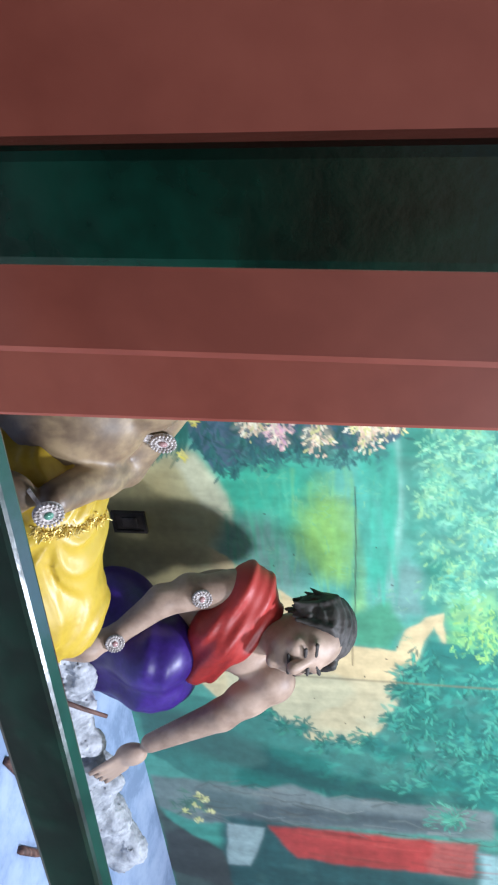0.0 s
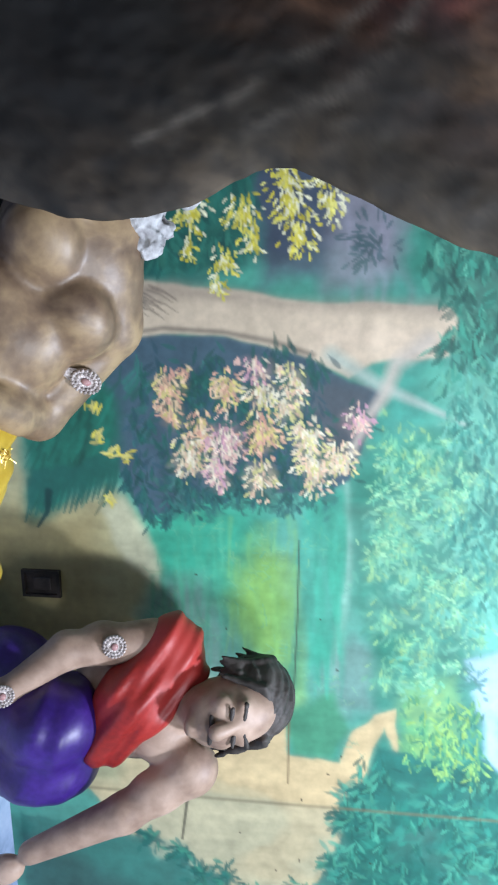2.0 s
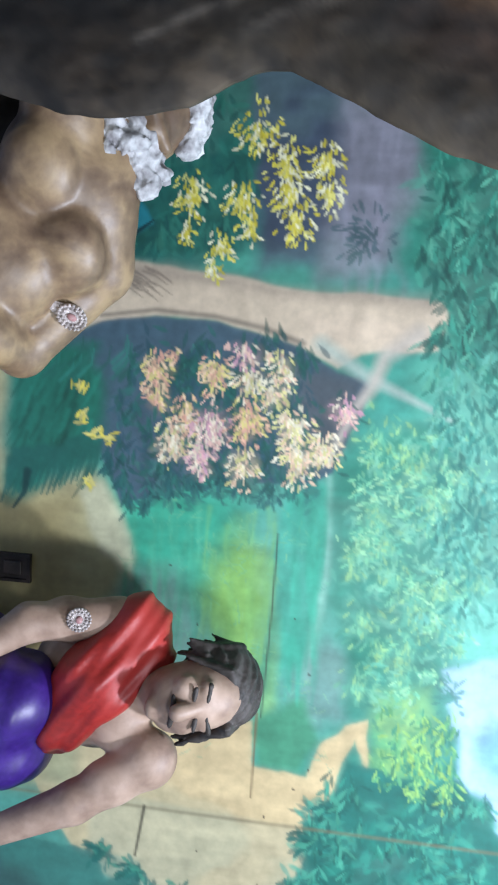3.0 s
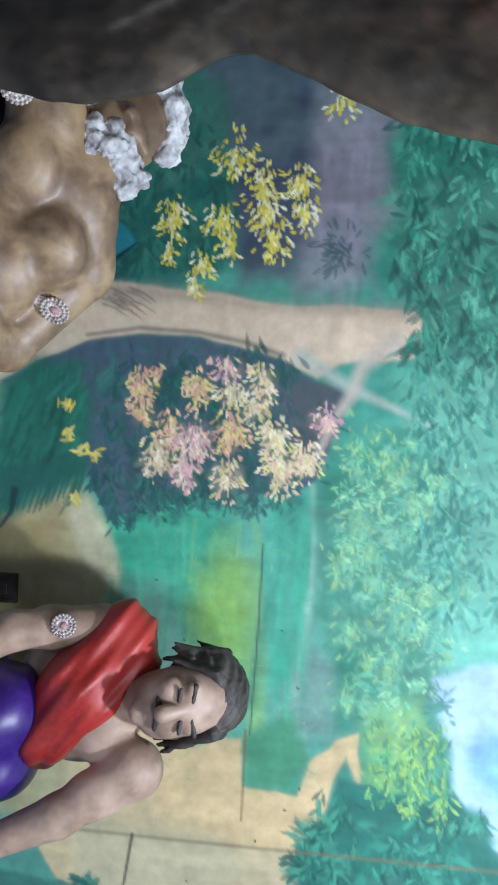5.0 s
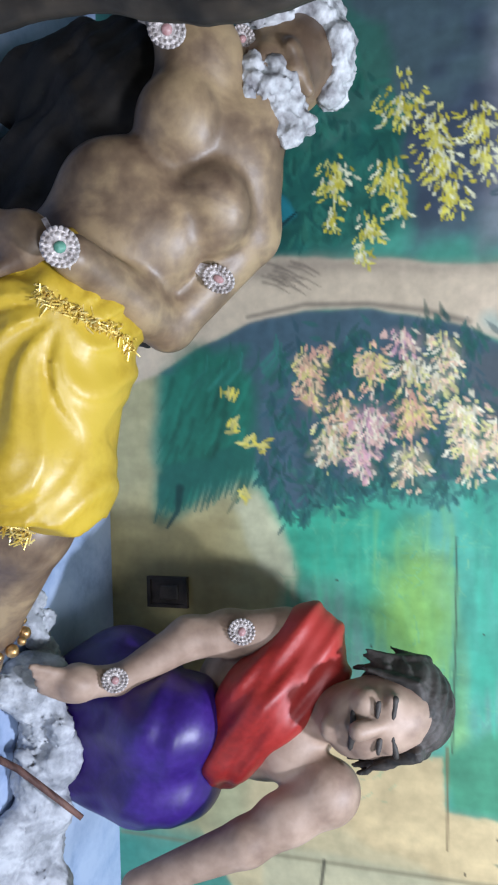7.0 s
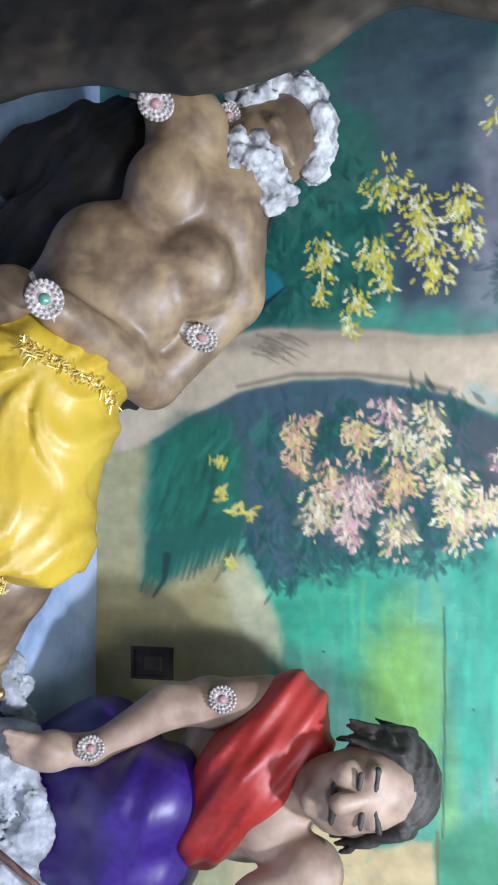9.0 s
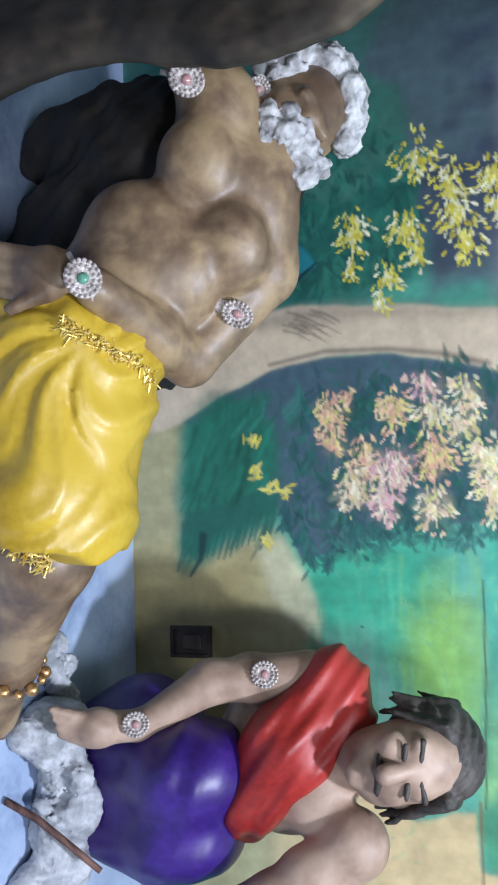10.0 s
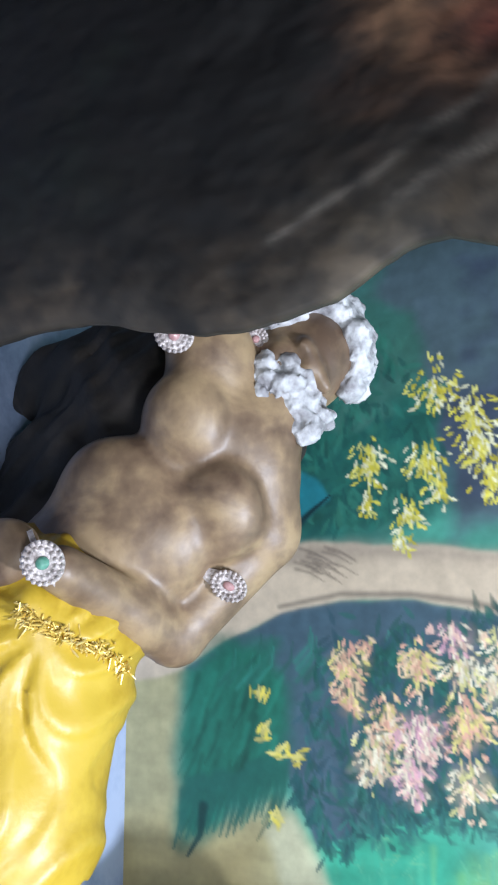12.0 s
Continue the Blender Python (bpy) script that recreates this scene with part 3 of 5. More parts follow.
for x, z in ((2.55, 0.97), (2.58, 0.99), (2.62, 0.95), (2.64, 1.01), (2.70, 0.95), (2.66, 0.90)):
    ART.cluster(x, z, 0.014, [lin(206, 206, 130), lin(226, 220, 160)], 9, 0.024, 0.009, 0, 3)
# trunk over the bushes, arch of shade under it
ARCH = [(0.86, 0.93), (0.81, 1.02), (0.76, 1.15), (0.74, 1.28), (0.75, 1.42), (0.77, 1.51), (0.80, 1.62), (0.85, 1.70), (0.87, 1.77), (0.95, 1.75), (1.07, 1.70), (1.11, 1.63), (1.11, 1.50), (1.11, 1.40), (1.16, 1.29), (1.18, 1.21), (1.10, 1.17), (1.05, 1.15), (0.9, 1.12)]
ART.fill(TRUNK, lin(216, 198, 172), 0.006, 0.008, 8, 1, 0.1)
ART.fill([(0.62, 1.05), (0.63, 1.3), (0.67, 1.6), (0.68, 1.9), (0.71, 1.9), (0.69, 1.6), (0.665, 1.3), (0.66, 1.05)], lin(150, 136, 122), 0.02, 0.01, 8, 0.6)
ART.fill([(0.72, 1.62), (0.74, 1.91), (0.785, 1.90), (0.79, 1.7), (0.77, 1.62)], lin(226, 206, 180), 0.02, 0.01, 8, 0.8)
ART.fill(ARCH, lin(72, 98, 112), 0.005, 0.006, 12)
ART.fill([(0.85, 1.62), (0.86, 1.75), (1.0, 1.72), (1.08, 1.62), (0.98, 1.58)], lin(84, 92, 98), 0.03, 0.02, 9, 0.8)
ART.stroke([(0.79, 1.66), (0.86, 1.77), (0.90, 1.86), (0.945, 1.955)], 0.016, 0.004, lin(176, 194, 182), 0.8, 0.8)
ART.stroke([(0.76, 1.87), (0.81, 1.80), (0.88, 1.775), (0.93, 1.74), (1.01, 1.705)], 0.018, 0.007, lin(200, 190, 176), 0.8, 0.85)
ART.stroke([(0.745, 1.15), (0.728, 1.28), (0.738, 1.42), (0.76, 1.53), (0.79, 1.62)], 0.004, 0.006, lin(40, 44, 50), 0.8, 0.6)
for q in range(14):
    x, z = 0.63 + 0.05 * RNG.rand(), 1.18 + 0.1 * RNG.rand()
    ART.stroke([(x, z), (x + 0.01, z + 0.03), (x + 0.03, z + 0.06)], 0.003, 0.001, lin(120, 108, 96), 0.9, 0.7)
# green bush at the foot of the arch, with long blades
LEFTBUSH = [(0.86, 0.93), (0.82, 0.97), (0.79, 1.05), (0.80, 1.14), (0.93, 1.16), (1.06, 1.15), (1.12, 1.03), (1.18, 0.97), (1.19, 0.925)]
ART.fill(LEFTBUSH, lin(34, 112, 92), 0.03, 0.03, 14)
for q in range(90):
    x, z = 0.84 + 0.26 * RNG.rand(), 0.95 + 0.2 * RNG.rand()
    ART.stroke([(x, z), (x + 0.04, z - 0.012), (x + 0.075, z - 0.035)], 0.007, 0.002, lin(*(np.array((36, 116, 96)) * (0.65 + 0.6 * RNG.rand()))), 0.6, 0.6)
for q in range(16):
    z = 0.93 + 0.22 * q / 15
    x = 1.12 - 0.25 * (z - 0.93) + 0.03 * RNG.rand()
    ART.stroke([(x - 0.05, z), (x, z - 0.004), (x + 0.055, z - 0.022)], 0.010, 0.002, lin(34, 100, 88), 0.5, 0.9)
ART.stroke([(1.12, 0.975), (1.17, 0.968), (1.21, 0.94)], 0.010, 0.003, lin(20, 66, 62), 0.4)
for q in range(30):
    z = 1.02 + 0.45 * RNG.rand()
    x = 0.79 + 0.05 * RNG.rand()
    ART.stroke([(x + 0.06, z - 0.03), (x + 0.03, z), (x - 0.005, z + 0.005)], 0.005, 0.0015, lin(*(np.array((48, 128, 112)) * (0.7 + 0.5 * RNG.rand()))), 0.6, 0.7)
ART.foliage([(0.85, 1.2), (0.86, 1.6), (1.05, 1.68), (1.12, 1.5), (1.12, 1.3), (1.05, 1.2)], [lin(48, 116, 106), lin(60, 100, 108), lin(38, 92, 90)], 70, 0.035, 0.013)
ART.foliage([(1.08, 1.25), (1.07, 1.66), (1.14, 1.66), (1.17, 1.28)], [lin(46, 96, 100), lin(52, 110, 104), lin(70, 130, 120)], 50, 0.035, 0.013)
ART.C = 0.8 * ART.C + 0.2 * blurred(ART.C, 2)
for q in range(70):
    ART.cluster(0.80 + 0.30 * RNG.rand(), 1.20 + 0.44 * RNG.rand(), 0.03, [lin(26, 84, 78), lin(34, 100, 90), lin(46, 86, 98)], 9, 0.036, 0.012, 0.4, 1.5, 0.6, True)
for x, z in ((1.09, 1.18), (1.13, 1.21), (1.17, 1.23), (1.17, 1.28), (1.14, 1.33), (1.12, 1.38), (1.11, 1.44), (1.12, 1.5), (1.12, 1.56), (1.11, 1.62)):
    ART.cluster(x, z, 0.026, [lin(40, 96, 98), lin(48, 112, 104), lin(34, 88, 88)], 26, 0.030, 0.010, 0.4, 1.6, 0.75, True)
for q in range(90):
    ART.cluster(0.15 + 0.66 * RNG.rand(), 1.86 + 0.5 * RNG.rand(), 0.032, [lin(70, 160, 135), lin(36, 112, 96), lin(28, 92, 82), lin(24, 84, 76)], 12, 0.044, 0.014, 0.4, 1.6, 0.65, True)
for q in range(60):
    ART.cluster(0.84 + 0.6 * RNG.rand(), 1.92 + 0.4 * RNG.rand(), 0.035, [lin(112, 190, 168), lin(60, 140, 125), lin(84, 168, 148)], 12, 0.036, 0.012, 0.4, 1.6, 0.55, True)
for q in range(50):
    ART.cluster(0.16 + 0.42 * RNG.rand(), 1.14 + 0.34 * RNG.rand(), 0.03, [lin(38, 112, 98), lin(22, 78, 74), lin(52, 124, 106)], 10, 0.042, 0.014, 0.4, 1.6, 0.6, True)
# blossom
YEL = [lin(222, 212, 84), lin(232, 226, 128), lin(204, 190, 60), lin(240, 238, 200)]
for x, z, r, n in ((0.34, 1.50, 0.045, 40), (0.48, 1.355, 0.036, 40), (0.56, 1.345, 0.018, 12), (0.49, 1.47, 0.036, 38), (0.55, 1.49, 0.022, 18), (0.41, 1.565, 0.038, 36), (0.41, 1.65, 0.03, 30), (0.46, 1.57, 0.035, 34), (0.47, 1.66, 0.03, 26), (0.53, 1.59, 0.036, 38), (0.59, 1.425, 0.026, 24), (0.64, 1.41, 0.016, 12), (0.22, 1.74, 0.03, 18)):
    ART.cluster(x, z, r, YEL, int(2.6 * n), 0.019, 0.0078, 0.5, 1.5, 0.9, True)
PEACH = [lin(236, 190, 158), lin(226, 172, 150), lin(240, 210, 170), lin(222, 208, 130)]
PINK = [lin(222, 172, 178), lin(236, 196, 180), lin(206, 160, 176), lin(240, 226, 200)]
CREAM = [lin(240, 232, 204), lin(232, 214, 178), lin(226, 220, 150), lin(236, 200, 170)]
for x, z, r, n, cols in ((0.87, 1.285, 0.035, 40, PEACH), (0.93, 1.29, 0.026, 22, PEACH), (0.87, 1.42, 0.034, 36, PEACH), (0.97, 1.36, 0.036, 36, PEACH), (1.03, 1.33, 0.042, 44, CREAM), (0.99, 1.42, 0.045, 56, PINK), (1.06, 1.40, 0.034, 30, PINK), (0.97, 1.50, 0.045, 56, PEACH), (0.88, 1.50, 0.034, 30, CREAM), (0.82, 1.49, 0.028, 18, PINK), (0.86, 1.575, 0.036, 28, CREAM), (0.91, 1.56, 0.03, 22, CREAM), (0.99, 1.61, 0.042, 40, CREAM), (1.05, 1.62, 0.046, 62, CREAM), (1.03, 1.68, 0.034, 36, CREAM), (0.94, 1.72, 0.03, 20, PINK), (1.08, 1.50, 0.035, 24, CREAM)):
    ART.fill([(x + 0.7 * r * math.cos(k), z + 0.7 * r * math.sin(k)) for k in range(0, 7)], sum(cols) / len(cols) * 0.7, 0.025, 0.03, 18, 0.6)
    ART.cluster(x, z, 1.25 * r, [lin(30, 92, 84), lin(40, 108, 98)], int(0.5 * n), 0.028, 0.010, 0.5, 1.5, 0.7, True)
    ART.cluster(x, z, 0.88 * r, cols, int(3.0 * n), 0.018, 0.0075, 0.5, 1.5, 0.9, True)
    ART.cluster(x + 0.8 * r * RNG.randn(), z + 0.8 * r * RNG.randn(), 0.4 * r, cols, int(0.35 * n), 0.020, 0.008, 0.5, 1.5, 0.85, True)
for x, z in ((0.91, 1.10), (0.98, 1.11), (1.02, 1.14), (1.03, 1.18), (1.13, 1.13)):
    ART.cluster(x, z, 0.014, [lin(226, 210, 90), lin(210, 200, 120)], 8, 0.03, 0.010, 0, 3.1, 0.9)
ART.fill([(0.44, 1.16), (0.50, 1.245), (0.535, 1.265), (0.585, 1.20), (0.50, 1.15)], lin(34, 128, 140), 0.008, 0.012, 20)
ART.stroke([(0.585, 1.195), (0.56, 1.225), (0.53, 1.268)], 0.009, 0.002, lin(14, 50, 56), 0.5)
# sweeping brush strokes of the lawn, foliage tufts over the high woods, water and reeds
for q in range(90):
    x, z = 1.16 + 0.32 * RNG.rand(), 1.22 + 0.36 * RNG.rand()
    ART.stroke([(x, z), (x + 0.05, z + 0.004 * RNG.randn()), (x + 0.11 + 0.05 * RNG.rand(), z + 0.008 * RNG.randn())], 0.006, 0.002, lin(*(np.array((84, 178, 142) if z < 1.42 else (132, 190, 110)) * (0.85 + 0.25 * RNG.rand()))), 0.9, 0.28)
for q in range(60):
    x, z = 1.10 + 0.42 * RNG.rand(), 1.605 + 0.085 * RNG.rand()
    ART.stroke([(x, z), (x + 0.06, z + 0.002), (x + 0.12, z + 0.003 * RNG.randn())], 0.008, 0.003, lin(*(np.array((66, 176, 146)) * (0.8 + 0.35 * RNG.rand()))), 0.9, 0.28)
for q in range(44):
    ART.cluster(0.30 + 0.6 * RNG.rand(), 1.88 + 0.26 * RNG.rand(), 0.022, [lin(96, 178, 150), lin(60, 150, 128), lin(40, 122, 104)], 9, 0.034, 0.010, 0.4, 1.6, 0.75, True)
for q in range(40):
    ART.cluster(0.88 + 0.5 * RNG.rand(), 1.92 + 0.2 * RNG.rand(), 0.026, [lin(58, 146, 130), lin(40, 122, 110), lin(110, 186, 160)], 10, 0.034, 0.011, 0.4, 1.6, 0.7, True)
for q in range(46):
    ART.cluster(1.60 + 0.22 * RNG.rand(), 1.84 + 0.17 * RNG.rand(), 0.02, [lin(150, 196, 108), lin(96, 164, 110), lin(52, 132, 108)], 8, 0.028, 0.009, 0.4, 1.6, 0.75, True)
for q in range(70):
    ART.cluster(1.80 + 0.55 * RNG.rand(), 1.70 + 0.40 * RNG.rand(), 0.024, [lin(46, 136, 116), lin(24, 92, 84), lin(30, 104, 92), lin(70, 156, 130)], 9, 0.036, 0.011, 0.4, 1.6, 0.75, True)
# panel seams, cracks and old nail marks
ART.stroke([(1.22, 1.585), (1.42, 1.578), (1.66, 1.565)], 0.002, 0.002, lin(60, 80, 66), 0.6, 0.8)
ART.stroke([(1.65, 1.555), (1.86, 1.55)], 0.003, 0.002, lin(120, 100, 70), 0.6, 0.8)
ART.stroke([(1.925, 0.80), (1.922, 1.4), (1.91, 2.2)], 0.004, 0.004, lin(120, 112, 84), 0.8, 0.6)
ART.stroke([(1.92, 1.29), (2.05, 1.27)], 0.004, 0.003, lin(60, 56, 44), 0.5, 0.8)
for q in range(14):
    ART.leaf(1.3 + 0.9 * RNG.rand(), 1.1 + 0.7 * RNG.rand(), 0.008, 0.006, 0.3, lin(50, 44, 36))
# soft stains over the whole picture
ART.C *= (0.9 + 0.2 * fbm(ART.X * 2.2 + 4, ART.Z * 2.2, 4))[..., None]

NX, NZ = len(xs), len(zs)
me = bpy.data.meshes.new("wall_mural")
vv = np.stack([ART.X, np.full_like(ART.X, WALL), ART.Z], -1).reshape(-1, 3)
ii = np.arange(NX * NZ).reshape(NZ, NX)
ff = np.stack([ii[:-1, :-1], ii[:-1, 1:], ii[1:, 1:], ii[1:, :-1]], -1).reshape(-1, 4)
me.from_pydata(vv.tolist(), [], ff.tolist())
colour_layer(me, ART.C)
me.materials.append(M_MURAL)
tagged(new("wall_mural", me), "wall painted with a bright forest mural of trees, flowers and path", "mural", kind="structure")
slab("wall_north", -1.35, 3.95, WALL + 0.004, 2.4, 0.0, 3.6, M_PLASTER, "plaster wall behind the mural", "wall", bevel=0)

# ---- painted rock cut-out ----
BOARD = 1.41
EDGE_Z = np.array([0.793, 0.90, 0.96, 1.06, 1.14, 1.2, 1.28, 1.34, 1.40, 1.47, 1.53, 1.59, 1.64, 1.67, 1.73, 1.80, 1.88, 1.99, 2.15, 2.4, 2.9])
EDGE_X = 0.02 + np.array([0.55, 0.52, 0.50, 0.465, 0.452, 0.458, 0.468, 0.488, 0.512, 0.517, 0.508, 0.490, 0.462, 0.452, 0.483, 0.520, 0.553, 0.588, 0.62, 0.66, 0.66])
bz = np.linspace(FLOOR, 2.9, 330)
be = np.interp(bz, EDGE_Z, EDGE_X)
be = np.convolve(np.pad(be, 6, mode="edge"), np.ones(13) / 13, "valid") + 0.010 * (fbm(bz * 9, bz * 0 + 3) - 0.5) * 2 + 0.004 * (fbm(bz * 40, bz * 0 + 8) - 0.5)
bd = np.concatenate([np.arange(0, 0.5, 0.005), np.linspace(0.5, 1.7, 40)])
BX = be[:, None] - bd[None, :]
BZ = np.repeat(bz[:, None], len(bd), 1)
n1, n2 = fbm(BX * 5, BZ * 4 + 3, 5), fbm(BX * 16 + 9, BZ * 11, 4)
near = np.exp(-bd / 0.07)[None, :]
tone = np.clip(0.25 + 1.1 * (n1 - 0.5) + 0.75 * near * (0.35 + n2), 0, 1.1)
BC = lin(16, 17, 20)[None, None] * (1 - tone[..., None]) + lin(100, 90, 78)[None, None] * (tone ** 1.7)[..., None]
BC = BC * (0.25 + 0.75 * n2)[..., None] * (0.45 + 0.55 * np.clip(near * 2.2, 0, 1))[..., None]
green = np.clip((fbm(BX * 7 + 50, BZ * 5 + 20, 4) - 0.55) * 5, 0, 1) * (1 - near)
BC = BC * (1 - 0.35 * green[..., None]) + lin(24, 44, 30)[None, None] * 0.35 * green[..., None]
# brown of the upper rock, with front-glass reflections painted into it
brown_tint = np.clip((fbm(BX * 6 + 80, BZ * 6, 3) - 0.42) * 4, 0, 1) * np.clip((BZ - 1.48) * 5, 0, 1) * np.clip((bd[None, :] - 0.06) * 12, 0, 1)
BC = BC * (1 - 0.45 * brown_tint[..., None]) + lin(128, 82, 64)[None, None] * 0.45 * brown_tint[..., None]
# tan reflection in the front glass, painted onto the board
refl_tan = np.clip((fbm(BX * 4 + 20, BZ * 5 + 60, 4) - 0.36) * 3.5, 0, 1) * np.clip((BZ - 1.58) * 6, 0, 1) * np.clip((bd[None, :] - 0.14) * 10, 0, 1)
BC = BC * (1 - 0.75 * refl_tan[..., None]) + lin(190, 146, 104)[None, None] * 0.75 * refl_tan[..., None]
# red stripe reflected in the glass, put into the board's colour
refl_red = np.exp(-((bd[None, :] - 0.27 - 0.3 * (BZ - 1.8)) / 0.05) ** 2) * np.clip((BZ - 1.66) * 7, 0, 1) * np.clip(n2 * 1.6, 0, 1)
BC = BC * (1 - 0.8 * refl_red[..., None]) + lin(170, 60, 54)[None, None] * 0.8 * refl_red[..., None]
brown = np.clip(near * 1.6, 0, 1) * np.clip((fbm(BX * 20 + 7, BZ * 14, 4) - 0.4) * 4, 0, 1)
BC = BC * (1 - 0.35 * brown[..., None]) + lin(112, 92, 70)[None, None] * 0.35 * brown[..., None]
for q in range(9):
    zc, xc, sl = 0.95 + 1.2 * RNG.rand(), 0.05 + 0.35 * RNG.rand(), 0.6 * RNG.randn()
    dd = np.abs(BX - xc - sl * (BZ - zc) - 0.16 * (fbm(BZ * 8 + q, BZ * 0 + q, 4) - 0.5))
    mk = 0.5 * np.exp(-(dd / 0.006) ** 2) * np.exp(-((BZ - zc) / 0.11) ** 2) * (0.25 + 0.5 * n2)
    BC = BC * (1 - mk[..., None]) + lin(112, 108, 104)[None, None] * mk[..., None]
# two pale crooked cracks and lighter earth colour towards the rim
for line, wide in ((((0.45, 1.50), (0.405, 1.61), (0.37, 1.665), (0.355, 1.715), (0.315, 1.77)), 0.007), (((0.43, 1.63), (0.402, 1.735), (0.37, 1.785), (0.315, 1.82)), 0.010)):
    away = np.full(BX.shape, 9.0)
    wx, wz = BX + 0.03 * (n2 - 0.5), BZ + 0.03 * (n1 - 0.5)
    for (ax, az), (ex, ez) in zip(line, line[1:]):
        h = np.clip(((wx - ax) * (ex - ax) + (wz - az) * (ez - az)) / ((ex - ax) ** 2 + (ez - az) ** 2), 0, 1)
        away = np.minimum(away, np.hypot(wx - ax - h * (ex - ax), wz - az - h * (ez - az)))
    mk = 0.75 * np.exp(-(away / wide) ** 2) * np.clip(0.2 + n2, 0, 1)
    BC = BC * (1 - mk[..., None]) + lin(150, 142, 132)[None, None] * mk[..., None]
earth = np.exp(-bd / 0.10)[None, :] * np.clip((BZ - 1.42) * 5, 0, 1) * np.clip(0.35 + n1, 0, 1)
BC = BC * (1 - 0.6 * earth[..., None]) + lin(132, 116, 92)[None, None] * 0.6 * earth[..., None]
n3 = fbm(BX * 48 + 5, BZ * 30, 4)
BC = 0.8 * BC * np.clip(0.03 + 1.05 * n3 ** 1.5, 0.06, 1.3)[..., None]
me = bpy.data.meshes.new("rock_cutout")
front = np.stack([BX, BOARD + 0.03 * (n1 - 0.5) + 0.01 * (n2 - 0.5) + 0.02 * near ** 3, BZ], -1).reshape(-1, 3)
jj = np.arange(BX.size).reshape(BX.shape)
ff = np.stack([jj[:-1, 1:], jj[:-1, :-1], jj[1:, :-1], jj[1:, 1:]], -1).reshape(-1, 4).tolist()
back = front[jj[:, 0]] + (-0.006, 0.022, 0)
far = front[jj[:, -1]] + (0, 0.03, 0)
k0, k1 = len(front), len(front) + len(bz)
ff += [[jj[i, 0], k0 + i, k0 + i + 1, jj[i + 1, 0]] for i in range(len(bz) - 1)]
ff += [[k0 + i, k1 + i, k1 + i + 1, k0 + i + 1] for i in range(len(bz) - 1)]
me.from_pydata(np.concatenate([front, back, far]).tolist(), [], [[int(v) for v in f] for f in ff])
colour_layer(me, np.concatenate([BC.reshape(-1, 3), BC[:, 0], BC[:, -1]]))
me.materials.append(painted("rock_paint", 0.75))
me.polygons.foreach_set("use_smooth", [True] * len(me.polygons))
tagged(new("rock_cutout", me), "dark painted rock cut-out board with a wavy edge", "scenery board")

# ---- green metal frame of the opening ----
fr = tagged(new("display_frame"), "dark green gloss painted metal frame of the display opening", "frame")
rail = part("rail", box(-1.0, 3.6, 0.80, 0.82, 1.490, 1.537, 0.004), M_GREEN, fr)
for v in rail.data.vertices:
    v.co.z -= 0.05 * (v.co.x - 0.95)
lean(part("post", box(0.068, 0.105, 0.70, 0.722, 0.0, 2.9, 0.004), M_GREEN, fr), 0.055)

# ---- statues ----
EYE = np.array((1.02, 0.52, 1.79))


def folds(p, axis, n, amp, sharp=1.0, reach=9.0, seed=0.0, cut=None):
    """Cloth folds that fan out from the point p round an axis; cut: (point, normal) past which the cloth ends."""
    p, ax = np.array(p, float), np.array(axis, float)
    ax = ax / np.linalg.norm(ax)
    u = np.cross(ax, (0.3, 0.1, 0.9))
    u /= np.linalg.norm(u)
    w = np.cross(ax, u)

    def f(X):
        d = X - p
        a, b = d @ u, d @ w
        r = np.hypot(a, b)
        th = np.arctan2(b, a) + 0.35 * np.sin(r * 19 + seed) + 0.2 * np.sin((d @ ax) * 23 + seed)
        wave = 1.3 * (1 - 2.1 * np.abs(np.sin(0.5 * n * th + seed))) + 0.5 * np.sin(2.3 * n * th + 2.1 * seed + r * 9)
        g = amp * wave * np.clip(r / 0.06, 0, 1) * np.exp(-r / reach)
        if cut is not None:
            g = g + 3 * np.maximum(0, (X - np.array(cut[0])) @ np.array(cut[1]) + 0.008 * np.sin(X[..., 1] * 60))
        return g
    return f


def creases(direction, freq, amp, seed=0.0, along=(0, 0, 1), bend=0.03):
    """Near parallel creases across a direction."""
    d, al = np.array(direction, float), np.array(along, float)
    d /= np.linalg.norm(d)
    return lambda X: amp * np.sin(freq * (X @ d) + bend * freq * np.sin(11 * (X @ al) + seed) + seed) + 0.4 * amp * np.sin(2.2 * freq * (X @ d) + 3 * seed + 4 * (X @ al))


curl = lambda X: 0.0035 * np.sin(X[..., 0] * 260 + 3 * np.sin(X[..., 2] * 150)) * np.sin(X[..., 2] * 240 + X[..., 1] * 210)


def lumps(centre, up, right, back, angles, radius, size, n, mat, rng, depth=(0.0, 0.05)):
    """Curly tufts set round a middle over a span of angles from up towards right."""
    out = []
    c, U, R, B = (np.array(v, float) for v in (centre, up, right, back))
    for _ in range(n):
        th = radians(angles[0] + (angles[1] - angles[0]) * rng.rand())
        r = radius * (0.86 + 0.3 * rng.rand())
        p = c + r * (math.cos(th) * U + math.sin(th) * R) + B * (depth[0] + (depth[1] - depth[0]) * rng.rand())
        k = size * (0.6 + 0.7 * rng.rand())
        out.append(egg(p, (k, k * (0.7 + 0.5 * rng.rand()), k * (0.7 + 0.5 * rng.rand())), tuple(180 * rng.rand(3)), mat, 0.006, curl))
    return out


rng = np.random.RandomState(3)
HO = np.array((0.424, 1.780, 1.392))
FO = HO + np.array((0.024, -0.008, -0.002))
VO = HO - EYE
VO /= np.linalg.norm(VO)
UO = np.array((0, 0, 1.0)) - VO[2] * VO
UO /= np.linalg.norm(UO)
RO = np.cross(VO, UO)
